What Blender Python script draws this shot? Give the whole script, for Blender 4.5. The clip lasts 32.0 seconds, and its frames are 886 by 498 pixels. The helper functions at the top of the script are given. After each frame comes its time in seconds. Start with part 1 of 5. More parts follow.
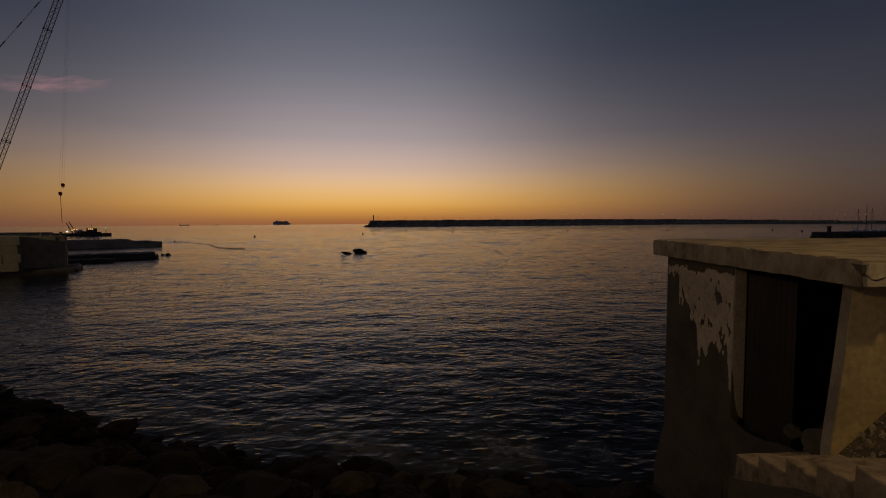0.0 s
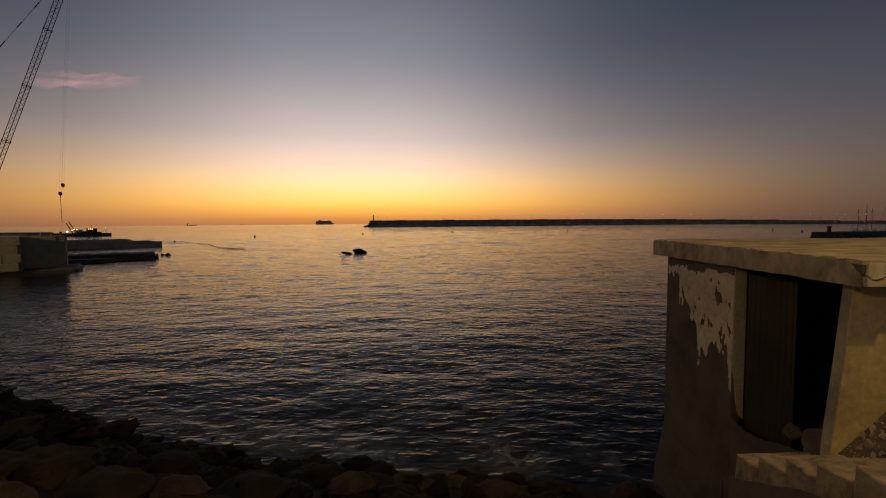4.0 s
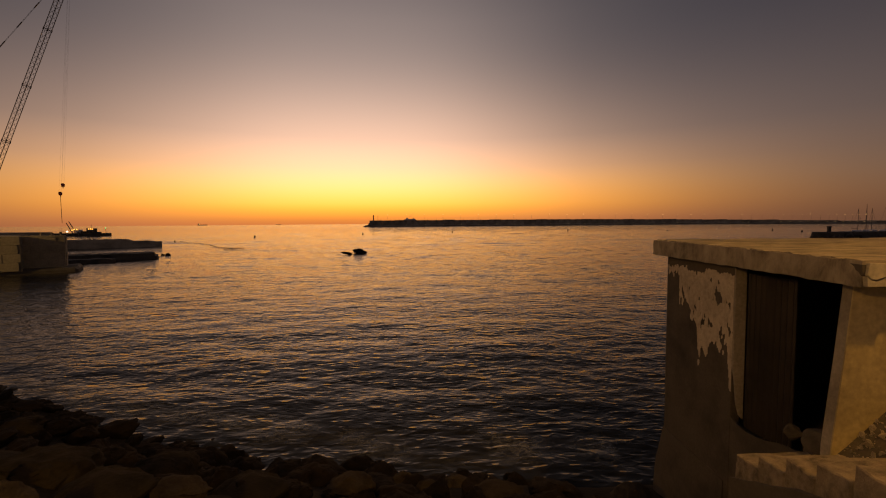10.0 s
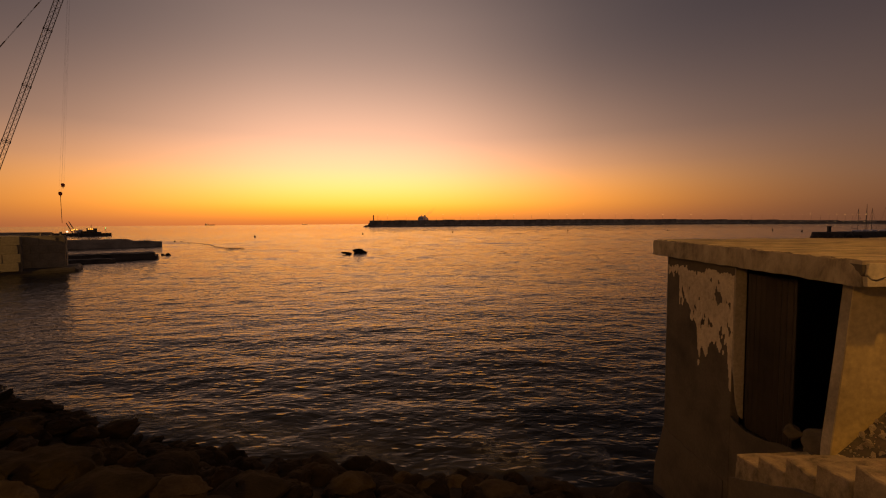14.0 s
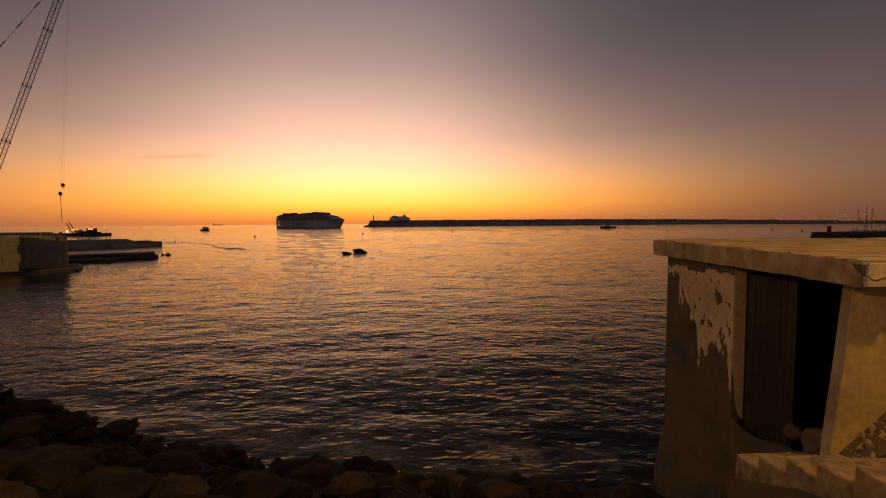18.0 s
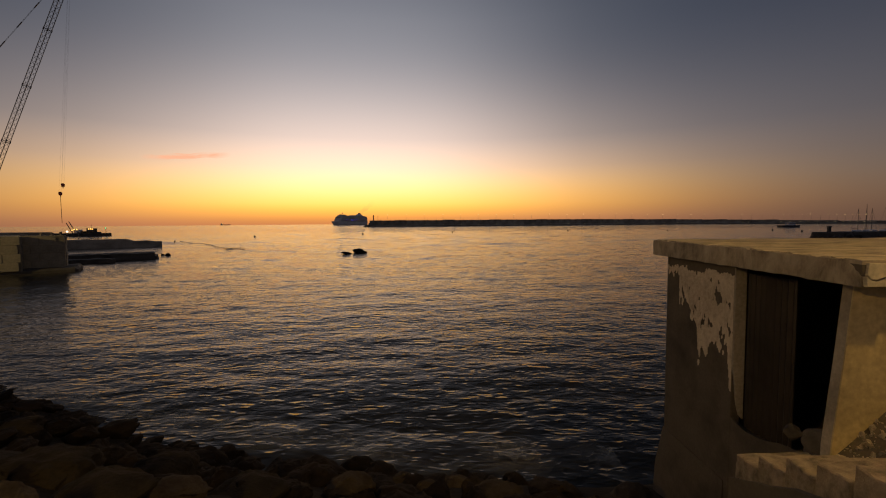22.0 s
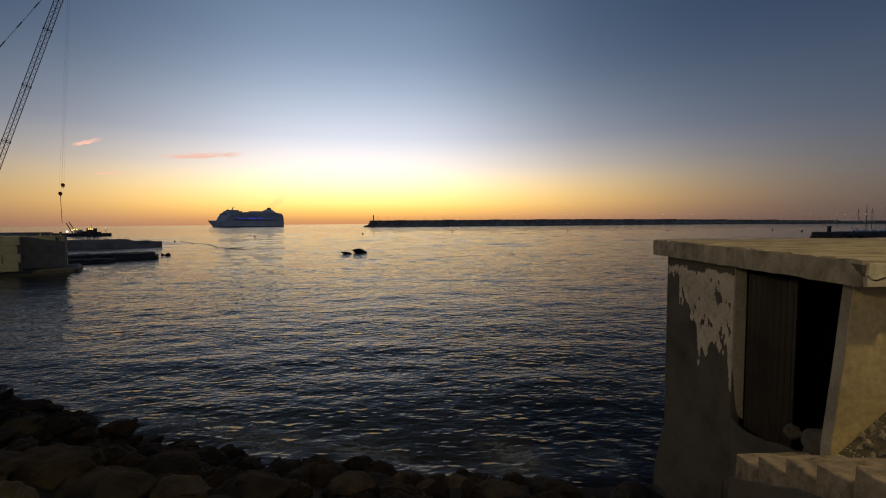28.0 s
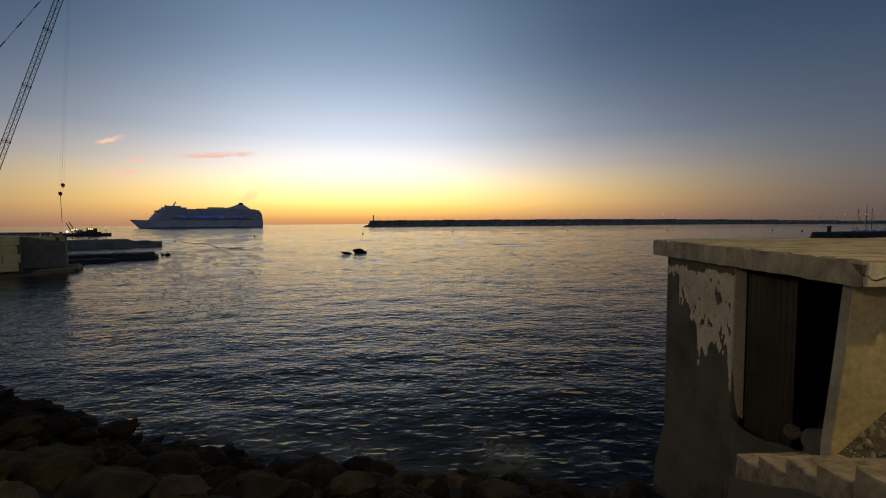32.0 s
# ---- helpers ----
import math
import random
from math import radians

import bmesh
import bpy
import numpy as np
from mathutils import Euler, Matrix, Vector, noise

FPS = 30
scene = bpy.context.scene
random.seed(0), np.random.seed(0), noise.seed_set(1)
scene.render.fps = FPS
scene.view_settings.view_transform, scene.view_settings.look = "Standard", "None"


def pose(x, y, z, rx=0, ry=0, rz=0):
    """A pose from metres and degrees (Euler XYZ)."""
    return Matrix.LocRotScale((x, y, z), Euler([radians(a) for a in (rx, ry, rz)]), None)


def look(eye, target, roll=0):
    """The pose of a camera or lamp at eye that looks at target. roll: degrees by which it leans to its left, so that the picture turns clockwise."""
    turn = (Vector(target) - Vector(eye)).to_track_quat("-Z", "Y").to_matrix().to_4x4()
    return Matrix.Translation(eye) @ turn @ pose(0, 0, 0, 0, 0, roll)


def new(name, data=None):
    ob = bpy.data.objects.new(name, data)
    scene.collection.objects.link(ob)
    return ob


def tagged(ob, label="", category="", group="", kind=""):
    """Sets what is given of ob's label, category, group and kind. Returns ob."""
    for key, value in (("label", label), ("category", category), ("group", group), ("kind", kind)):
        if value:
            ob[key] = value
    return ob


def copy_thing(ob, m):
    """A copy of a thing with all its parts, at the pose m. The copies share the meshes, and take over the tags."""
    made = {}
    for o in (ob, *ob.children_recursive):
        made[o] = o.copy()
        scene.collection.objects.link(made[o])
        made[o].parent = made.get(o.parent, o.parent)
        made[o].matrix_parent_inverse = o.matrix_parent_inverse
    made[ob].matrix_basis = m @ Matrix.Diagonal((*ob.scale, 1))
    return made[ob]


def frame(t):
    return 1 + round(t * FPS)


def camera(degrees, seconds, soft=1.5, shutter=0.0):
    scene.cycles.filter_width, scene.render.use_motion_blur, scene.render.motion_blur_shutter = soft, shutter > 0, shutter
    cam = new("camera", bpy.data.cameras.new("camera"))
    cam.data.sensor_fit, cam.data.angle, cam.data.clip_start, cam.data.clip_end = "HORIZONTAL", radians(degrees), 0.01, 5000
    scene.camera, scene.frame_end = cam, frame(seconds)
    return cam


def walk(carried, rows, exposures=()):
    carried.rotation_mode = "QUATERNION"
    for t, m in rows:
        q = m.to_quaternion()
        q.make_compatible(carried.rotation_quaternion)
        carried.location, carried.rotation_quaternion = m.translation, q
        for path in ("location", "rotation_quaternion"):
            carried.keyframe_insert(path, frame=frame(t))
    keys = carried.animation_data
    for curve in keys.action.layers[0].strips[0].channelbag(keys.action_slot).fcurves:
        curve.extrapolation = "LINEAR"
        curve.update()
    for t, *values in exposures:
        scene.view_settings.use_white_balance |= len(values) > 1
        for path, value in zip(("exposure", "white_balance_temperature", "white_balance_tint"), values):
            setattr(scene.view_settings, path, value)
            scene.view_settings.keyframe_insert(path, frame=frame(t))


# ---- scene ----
cam = camera(92.0, 32.0, soft=1.1)
EYE_Z = 5.5
eye_pose = look((0, 0, EYE_Z), (0, 10, EYE_Z - 0.6077), roll=-0.458)
walk(cam, [(0.0, eye_pose), (32.0, eye_pose)], exposures=[
    (0.0, -1.28, 5600, 19), (2.0, -0.74, 5650, 17), (6.0, -0.35, 6450, 16), (9.0, -0.26, 7700, 26), (13.0, -0.3, 10700, 44),
    (17.0, -0.15, 9600, 42), (20.0, -0.12, 8000, 38), (22.0, -0.15, 6250, 16), (25.0, -0.1, 5000, 8), (28.0, -0.05, 4700, 4), (32.0, -0.05, 4600, 2)])

# ---- dawn sky ----
SUN_AZ = radians(-11.0)          # the glow stands a little off the view's axis
world = bpy.data.worlds.new("dawn_sky")
scene.world = world
world.use_nodes = True


def node(tree, kind, **values):
    n = tree.nodes.new(kind)
    for k, v in values.items():
        n.inputs[k].default_value = v
    return n


def math_node(tree, op, a, b=None, clamp=False):
    n = tree.nodes.new("ShaderNodeMath")
    n.operation, n.use_clamp = op, clamp
    for i, v in enumerate((a, b)):
        if v is None:
            continue
        if isinstance(v, (int, float)):
            n.inputs[i].default_value = v
        else:
            tree.links.new(v, n.inputs[i])
    return n.outputs[0]


def ramp_node(tree, fac, stops, mode="LINEAR"):
    n = tree.nodes.new("ShaderNodeValToRGB")
    n.color_ramp.interpolation = mode
    el = n.color_ramp.elements
    while len(el) < len(stops):
        el.new(0.5)
    for e, (p, c) in zip(el, stops):
        e.position = p
        e.color = (*c, 1) if len(c) == 3 else c
    tree.links.new(fac, n.inputs[0])
    return n.outputs[0]


def mix_col(tree, fac, a, b, blend="MIX"):
    n = tree.nodes.new("ShaderNodeMix")
    n.data_type, n.blend_type = "RGBA", blend
    for sock, v in ((n.inputs[0], fac), (n.inputs[6], a), (n.inputs[7], b)):
        if isinstance(v, (int, float)):
            sock.default_value = v
        elif isinstance(v, tuple):
            sock.default_value = (*v, 1)
        else:
            tree.links.new(v, sock)
    return n.outputs[2]


def build_sky():
    t = world.node_tree
    t.nodes.clear()
    out = t.nodes.new("ShaderNodeOutputWorld")
    bg = t.nodes.new("ShaderNodeBackground")
    co = t.nodes.new("ShaderNodeTexCoord")
    sep = t.nodes.new("ShaderNodeSeparateXYZ")
    t.links.new(co.outputs["Generated"], sep.inputs[0])
    # elevation, 0 at the horizon and 1 at 45 degrees
    elev = math_node(t, "MULTIPLY", math_node(t, "ARCSINE", sep.outputs[2]), 4 / math.pi, clamp=True)
    # angle from the glow's azimuth, in radians
    az = math_node(t, "ABSOLUTE", math_node(t, "SUBTRACT", math_node(t, "ARCTAN2", sep.outputs[0], sep.outputs[1]), SUN_AZ))
    # ramps hold 0 to 1, so the colours are halved here and made up for in the background's strength
    def column(stops):
        return ramp_node(t, elev, [(p, tuple(0.5 * v for v in c)) for p, c in stops], "B_SPLINE")
    near = column((
        (0.0, (0.70, 0.25, 0.08)), (0.024, (1.18, 0.48, 0.08)), (0.058, (2.0, 1.02, 0.14)), (0.109, (1.98, 1.22, 0.48)), (0.16, (1.56, 1.07, 0.69)), (0.242, (0.99, 0.80, 0.66)),
        (0.398, (0.42, 0.400, 0.390)), (0.544, (0.25, 0.257, 0.274)), (0.64, (0.19, 0.200, 0.221)), (1.0, (0.040, 0.042, 0.047))))
    mid = column((
        (0.0, (0.58, 0.23, 0.10)), (0.024, (0.80, 0.34, 0.11)), (0.058, (1.12, 0.52, 0.10)), (0.109, (1.04, 0.59, 0.19)), (0.16, (0.72, 0.48, 0.29)), (0.242, (0.33, 0.282, 0.25)),
        (0.398, (0.112, 0.119, 0.137)), (0.544, (0.079, 0.091, 0.113)), (0.64, (0.063, 0.075, 0.096)), (1.0, (0.034, 0.036, 0.042))))
    away = column((
        (0.0, (0.135, 0.08, 0.052)), (0.05, (0.165, 0.105, 0.072)), (0.11, (0.18, 0.135, 0.105)), (0.24, (0.126, 0.122, 0.130)), (0.45, (0.054, 0.063, 0.086)),
        (0.6, (0.038, 0.047, 0.068)), (1.0, (0.022, 0.027, 0.04))))
    # from the glow's azimuth the light fades round the horizon
    turn = math_node(t, "DIVIDE", az, math.pi)
    inner = ramp_node(t, turn, [(0.0, (0, 0, 0)), (0.05, (0.06,) * 3), (0.1, (0.44,) * 3), (0.16, (0.86,) * 3), (0.24, (1, 1, 1))], "B_SPLINE")
    outer = ramp_node(t, turn, [(0.10, (0, 0, 0)), (0.16, (0.16,) * 3), (0.23, (0.66,) * 3), (0.30, (0.94,) * 3), (0.38, (1, 1, 1))], "B_SPLINE")
    # raised again behind the eye, an added fill for the sides that face it
    rear_fill = ramp_node(t, turn, [(0.19, (0.77,) * 3), (0.30, (0.67,) * 3), (0.38, (0.62,) * 3), (0.61, (0.92,) * 3), (1.0, (1, 1, 1))], "B_SPLINE")
    glow = mix_col(t, 1.0, mix_col(t, outer, mix_col(t, inner, near, mid), away), rear_fill, "MULTIPLY")
    sky = t.nodes.new("ShaderNodeTexSky")
    sky.sky_type, sky.sun_disc = "NISHITA", False
    sky.sun_elevation, sky.sun_rotation = radians(-2.5), SUN_AZ
    sky.air_density, sky.dust_density = 1.2, 1.5
    total = mix_col(t, 0.0115, glow, sky.outputs[0], "ADD")
    t.links.new(total, bg.inputs[0])
    bg.inputs[1].default_value = 2.6
    t.links.new(bg.outputs[0], out.inputs[0])


build_sky()


def lamp(name, kind, energy, colour, m, **extra):
    d = bpy.data.lights.new(name, kind)
    d.energy, d.color = energy, colour
    if kind == "AREA":
        d.size = extra.get("size", 0.5)
    else:
        d.shadow_soft_size = extra.get("size", 0.15)
    ob = new(name, d)
    ob.matrix_world = m
    return ob


# two sodium lamps of the promenade, and the quay's floodlight
street_light = lamp("street_light", "POINT", 1800, (1.0, 0.60, 0.15), pose(6.6, 0.6, 13.0), size=0.2)
promenade_light = lamp("promenade_light", "POINT", 2100, (1.0, 0.62, 0.18), pose(-10.0, -6.0, 10.5), size=0.2)
quay_light = lamp("quay_light", "SPOT", 14000, (1.0, 0.70, 0.22), look((-62, 30, 9), (-53.5, 46.0, 2.2)), size=0.2)
quay_light.data.spot_size, quay_light.data.spot_blend = radians(38), 0.5


# ---- materials ----
def surface(name, base, rough=0.8, scale=1.0, var=0.35, bump=0.3, grain=18.0, metal=0.0, dark=None, dist=0.02, island=0.0, gloss=0.5):
    """A rough surface: broad stains, fine grain and relief, at the object's own metres."""
    m = bpy.data.materials.new(name)
    m.use_nodes = True
    t = m.node_tree
    b = t.nodes["Principled BSDF"]
    co = t.nodes.new("ShaderNodeTexCoord")
    n1 = node(t, "ShaderNodeTexNoise", Scale=scale, Detail=6.0, Roughness=0.62)
    n2 = node(t, "ShaderNodeTexNoise", Scale=scale * grain, Detail=4.0, Roughness=0.6)
    for n in (n1, n2):
        t.links.new(co.outputs["Object"], n.inputs["Vector"])
    dark = dark or tuple(c * (1 - var) * 0.75 for c in base)
    light = tuple(min(1, c * (1 + var * 0.5)) for c in base)
    big = ramp_node(t, n1.outputs[0], [(0.3, dark), (0.52, base), (0.72, light)])
    fine = ramp_node(t, n2.outputs[0], [(0.25, (0.62, 0.62, 0.62)), (0.7, (1.12, 1.12, 1.12))])
    col = mix_col(t, 0.75, big, fine, "MULTIPLY")
    if island:
        info = t.nodes.new("ShaderNodeObjectInfo")
        shade = ramp_node(t, info.outputs["Random"], [(0, (1 - island,) * 3), (1, (1 + island,) * 3)])
        col = mix_col(t, 1.0, col, shade, "MULTIPLY")
    t.links.new(col, b.inputs["Base Color"])
    rr = ramp_node(t, n2.outputs[0], [(0.2, (max(0, rough - 0.15),) * 3), (0.8, (min(1, rough + 0.1),) * 3)])
    t.links.new(rr, b.inputs["Roughness"])
    b.inputs["Metallic"].default_value = metal
    b.inputs["Specular IOR Level"].default_value = gloss
    if bump:
        bp = node(t, "ShaderNodeBump", Strength=bump, Distance=dist)
        h = math_node(t, "ADD", n1.outputs[0], math_node(t, "MULTIPLY", n2.outputs[0], 0.5))
        t.links.new(h, bp.inputs["Height"])
        t.links.new(bp.outputs[0], b.inputs["Normal"])
    return m


def stained(name, pale, dark, amount, stretch=(1, 1, 1), fine_stretch=(1, 1, 1), relief=0.05):
    """Old concrete with dark blotches of lichen and soot, drawn out by stretch, and coarse relief."""
    m = bpy.data.materials.new(name)
    m.use_nodes = True
    t = m.node_tree
    b = t.nodes["Principled BSDF"]
    b.inputs["Roughness"].default_value = 0.95
    co = t.nodes.new("ShaderNodeTexCoord")
    big = node(t, "ShaderNodeTexNoise", Scale=2.1, Detail=6.0, Roughness=0.68, Distortion=0.6)
    fine = node(t, "ShaderNodeTexNoise", Scale=13.0, Detail=6.0, Roughness=0.7)
    for n, scale in ((big, stretch), (fine, fine_stretch)):
        mp = t.nodes.new("ShaderNodeMapping")
        mp.inputs["Scale"].default_value = scale
        t.links.new(co.outputs["Object"], mp.inputs[0])
        t.links.new(mp.outputs[0], n.inputs["Vector"])
    f = ramp_node(t, big.outputs[0], [(0.42, (0, 0, 0)), (0.62, (1, 1, 1))])
    g = ramp_node(t, fine.outputs[0], [(0.44, (0, 0, 0)), (0.66, (1, 1, 1))])
    k = math_node(t, "MULTIPLY", math_node(t, "ADD", math_node(t, "MULTIPLY", f, 0.6), math_node(t, "MULTIPLY", g, 0.55)), amount, True)
    t.links.new(mix_col(t, k, pale, dark), b.inputs["Base Color"])
    bp = node(t, "ShaderNodeBump", Strength=0.9, Distance=relief)
    t.links.new(math_node(t, "ADD", big.outputs[0], math_node(t, "MULTIPLY", fine.outputs[0], 0.5)), bp.inputs["Height"])
    t.links.new(bp.outputs[0], b.inputs["Normal"])
    return m


def glow(name, colour, strength):
    m = bpy.data.materials.new(name)
    m.use_nodes = True
    b = m.node_tree.nodes["Principled BSDF"]
    b.inputs["Base Color"].default_value = (*colour, 1)
    b.inputs["Emission Color"].default_value = (*colour, 1)
    b.inputs["Emission Strength"].default_value = strength
    return m


# scale, stretch along the crests, turn and height of each layer of ripples, and whether its crests are sharp
RIPPLES = ((0.12, 0.34, 5, 0.16, False), (0.30, 0.38, 12, 0.10, False), (0.62, 0.50, -10, 0.085, True), (1.2, 0.55, 14, 0.064, True), (2.3, 0.46, 10, 0.054, True), (4.9, 0.48, -13, 0.032, True), (10.0, 0.46, 17, 0.015, False))


def water_material():
    m = bpy.data.materials.new("sea_water")
    m.use_nodes = True
    t = m.node_tree
    b = t.nodes["Principled BSDF"]
    b.inputs["Base Color"].default_value = (0.022, 0.021, 0.018, 1)
    b.inputs["IOR"].default_value = 1.333
    b.inputs["Specular IOR Level"].default_value = 0.2
    co = t.nodes.new("ShaderNodeTexCoord")
    # far out the waves are too fine to see singly and only roughen the surface
    sep = t.nodes.new("ShaderNodeSeparateXYZ")
    t.links.new(co.outputs["Object"], sep.inputs[0])
    out = math_node(t, "DIVIDE", sep.outputs[1], 600.0, True)
    t.links.new(ramp_node(t, out, [(0.0, (0.02,) * 3), (0.05, (0.025,) * 3), (0.2, (0.04,) * 3), (1.0, (0.10,) * 3)]), b.inputs["Roughness"])
    # slopes of the small waves, taken from the layers of ripples at points a little apart
    gap = 0.03
    n3 = node(t, "ShaderNodeTexNoise", Scale=0.07, Detail=2.0)
    t.links.new(co.outputs["Object"], n3.inputs["Vector"])
    gust = ramp_node(t, n3.outputs[0], [(0.3, (0.7, 0.7, 0.7)), (0.7, (1, 1, 1))])

    def height(dx, dy):
        mv = t.nodes.new("ShaderNodeVectorMath")
        mv.operation = "ADD"
        mv.inputs[1].default_value = (dx, dy, 0)
        t.links.new(co.outputs["Object"], mv.inputs[0])
        total = None
        for scale, stretch, turn, amp, sharp in RIPPLES:
            mp = t.nodes.new("ShaderNodeMapping")
            mp.inputs["Scale"].default_value = (scale * stretch, scale, scale)
            mp.inputs["Rotation"].default_value = (0, 0, radians(turn))
            t.links.new(mv.outputs[0], mp.inputs[0])
            n = node(t, "ShaderNodeTexNoise", Scale=1.0, Detail=1.0, Roughness=0.4, Distortion=0.0)
            t.links.new(mp.outputs[0], n.inputs["Vector"])
            h = n.outputs[0]
            if sharp:
                h = math_node(t, "SUBTRACT", 1.0, math_node(t, "ABSOLUTE", math_node(t, "SUBTRACT", math_node(t, "MULTIPLY", h, 2.0), 1.0)))
            h = math_node(t, "MULTIPLY", h, amp)
            total = h if total is None else math_node(t, "ADD", total, h)
        return total
    here, east, north = height(0, 0), height(gap, 0), height(0, gap)
    calm = math_node(t, "MULTIPLY", gust, ramp_node(t, out, [(0.0, (0.78,) * 3), (0.05, (1, 1, 1)), (0.2, (0.85,) * 3), (1.0, (0.6,) * 3)]))
    lean = t.nodes.new("ShaderNodeCombineXYZ")
    for k, h in enumerate((east, north)):
        slope = math_node(t, "MULTIPLY", math_node(t, "MULTIPLY", math_node(t, "SUBTRACT", here, h), 1.0 / gap), calm)
        if k == 1:
            # in the lee the waves lean to the shore: only their thin crests have a steep outer face
            steep = math_node(t, "MULTIPLY", slope, 4.0, True)
            open_bay = math_node(t, "DIVIDE", sep.outputs[1], 80.0, True)
            inner_face = math_node(t, "LESS_THAN", slope, 0.0)
            slope = math_node(t, "MULTIPLY", slope, math_node(t, "MAXIMUM", inner_face, math_node(t, "MAXIMUM", steep, open_bay)))
        t.links.new(slope, lean.inputs[k])
    geo = t.nodes.new("ShaderNodeNewGeometry")
    tilt = t.nodes.new("ShaderNodeVectorMath")
    tilt.operation = "ADD"
    t.links.new(geo.outputs["Normal"], tilt.inputs[0])
    t.links.new(lean.outputs[0], tilt.inputs[1])
    unit = t.nodes.new("ShaderNodeVectorMath")
    unit.operation = "NORMALIZE"
    t.links.new(tilt.outputs[0], unit.inputs[0])
    t.links.new(unit.outputs[0], b.inputs["Normal"])
    return m


M_WATER = water_material()
M_SHORE = surface("shore_earth", (0.02, 0.017, 0.014), 0.95, 0.7, 0.5, 0.6, 12, dist=0.08, gloss=0.1)
M_ROCK = surface("boulder_rock", (0.058, 0.047, 0.034), 0.95, 0.9, 0.5, 0.7, 14, dist=0.06, island=0.25, gloss=0.1)
M_DARKROCK = surface("weathered_rock", (0.030, 0.025, 0.018), 0.95, 0.9, 0.5, 0.7, 14, dist=0.06, island=0.25, gloss=0.1)
M_WETROCK = surface("wet_rock", (0.018, 0.014, 0.011), 0.8, 1.2, 0.5, 0.6, 12, dist=0.05, island=0.3, gloss=0.06)
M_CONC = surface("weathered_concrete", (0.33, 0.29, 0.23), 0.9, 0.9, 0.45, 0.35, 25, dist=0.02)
M_ROOF = stained("roof_concrete", (0.42, 0.355, 0.26), (0.10, 0.083, 0.06), 0.8, (0.9, 0.9, 0.6), (0.45, 0.45, 0.22))
M_SCREED = stained("roof_screed", (0.42, 0.355, 0.25), (0.09, 0.075, 0.055), 0.95, (0.35, 3.2, 1), (0.12, 1.7, 1), 0.03)
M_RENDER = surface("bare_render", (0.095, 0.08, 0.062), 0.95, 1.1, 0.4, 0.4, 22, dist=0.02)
M_PLASTER = stained("pale_plaster", (0.60, 0.52, 0.40), (0.22, 0.17, 0.125), 0.55)
M_STEP = stained("worn_step_concrete", (0.30, 0.245, 0.175), (0.07, 0.055, 0.04), 0.85, (1.5, 1.5, 1.5), (0.6, 0.6, 0.6))
M_JETTY = surface("jetty_stone", (0.36, 0.315, 0.25), 0.9, 0.35, 0.4, 0.4, 14, dist=0.05)
M_MORTAR = surface("pale_mortar", (0.74, 0.66, 0.48), 0.9, 1.4, 0.3, 0.4, 20, dist=0.02)
M_YELLOW = surface("yellow_wall_paint", (0.50, 0.40, 0.20), 0.9, 0.8, 0.25, 0.25, 22, dist=0.01)
M_DOOR = surface("corrugated_sheet", (0.035, 0.027, 0.022), 0.6, 1.5, 0.4, 0.2, 10, metal=0.3)
M_BLOCK = surface("quay_block_concrete", (0.24, 0.215, 0.165), 0.9, 0.35, 0.4, 0.4, 14, dist=0.05, island=0.08)
M_DARKSTONE = surface("weedy_stone", (0.065, 0.056, 0.045), 0.8, 0.5, 0.5, 0.5, 10, dist=0.08)
M_BREAK = surface("breakwater_stone", (0.33, 0.30, 0.25), 0.9, 0.15, 0.35, 0.3, 8, dist=0.2, island=0.2)
M_STEEL = surface("crane_steel", (0.14, 0.115, 0.10), 0.55, 1.0, 0.3, 0.1, 10, metal=0.2)
M_ROPE = surface("steel_rope", (0.06, 0.055, 0.05), 0.6, 2.0, 0.2, 0.0, 10, metal=0.4)
M_HULL = surface("white_ship_paint", (0.86, 0.86, 0.88), 0.45, 0.05, 0.12, 0.0, 20)
M_FERRY = surface("grey_ferry_paint", (0.58, 0.61, 0.65), 0.5, 0.08, 0.2, 0.0, 20)
M_FERRYTOP = surface("dark_ferry_upperworks", (0.34, 0.30, 0.27), 0.6, 0.1, 0.3, 0.0, 20)
M_NAME = surface("slate_blue_lettering", (0.30, 0.33, 0.40), 0.6, 0.3, 0.2, 0.0, 20)
M_HULLDARK = surface("dark_hull_paint", (0.05, 0.055, 0.075), 0.5, 0.05, 0.2, 0.0, 20)
M_DECK = surface("ship_deck_grey", (0.42, 0.40, 0.40), 0.7, 0.1, 0.2, 0.0, 20)
M_GLASS = surface("ship_window_glass", (0.16, 0.165, 0.18), 0.3, 0.2, 0.2, 0.0, 10)
M_LIFEBOAT = surface("lifeboat_cream", (0.62, 0.50, 0.42), 0.5, 0.4, 0.2, 0.0, 10)
M_BLUEGLOW = glow("blue_deck_light", (0.05, 0.07, 1.0), 3.0)
M_WHITEGLOW = glow("white_lamp_light", (1.0, 0.88, 0.6), 2.5)
M_AMBERGLOW = glow("amber_lamp_light", (1.0, 0.52, 0.10), 2.8)
M_GREENGLOW = glow("green_beacon_light", (0.05, 1.0, 0.35), 1.5)
M_POLEGLOW = glow("sodium_lamp_light", (1.0, 0.66, 0.26), 3.0)
M_APRONGLOW = glow("apron_lamp_light", (1.0, 0.78, 0.36), 0.7)
M_RED = surface("faded_red_paint", (0.22, 0.07, 0.05), 0.7, 0.5, 0.3, 0.1, 12)
M_HOOK = surface("red_hook_paint", (0.42, 0.06, 0.03), 0.6, 1.5, 0.3, 0.1, 12)
M_BUOY = surface("buoy_plastic", (0.06, 0.05, 0.03), 0.5, 3.0, 0.2, 0.0, 10)


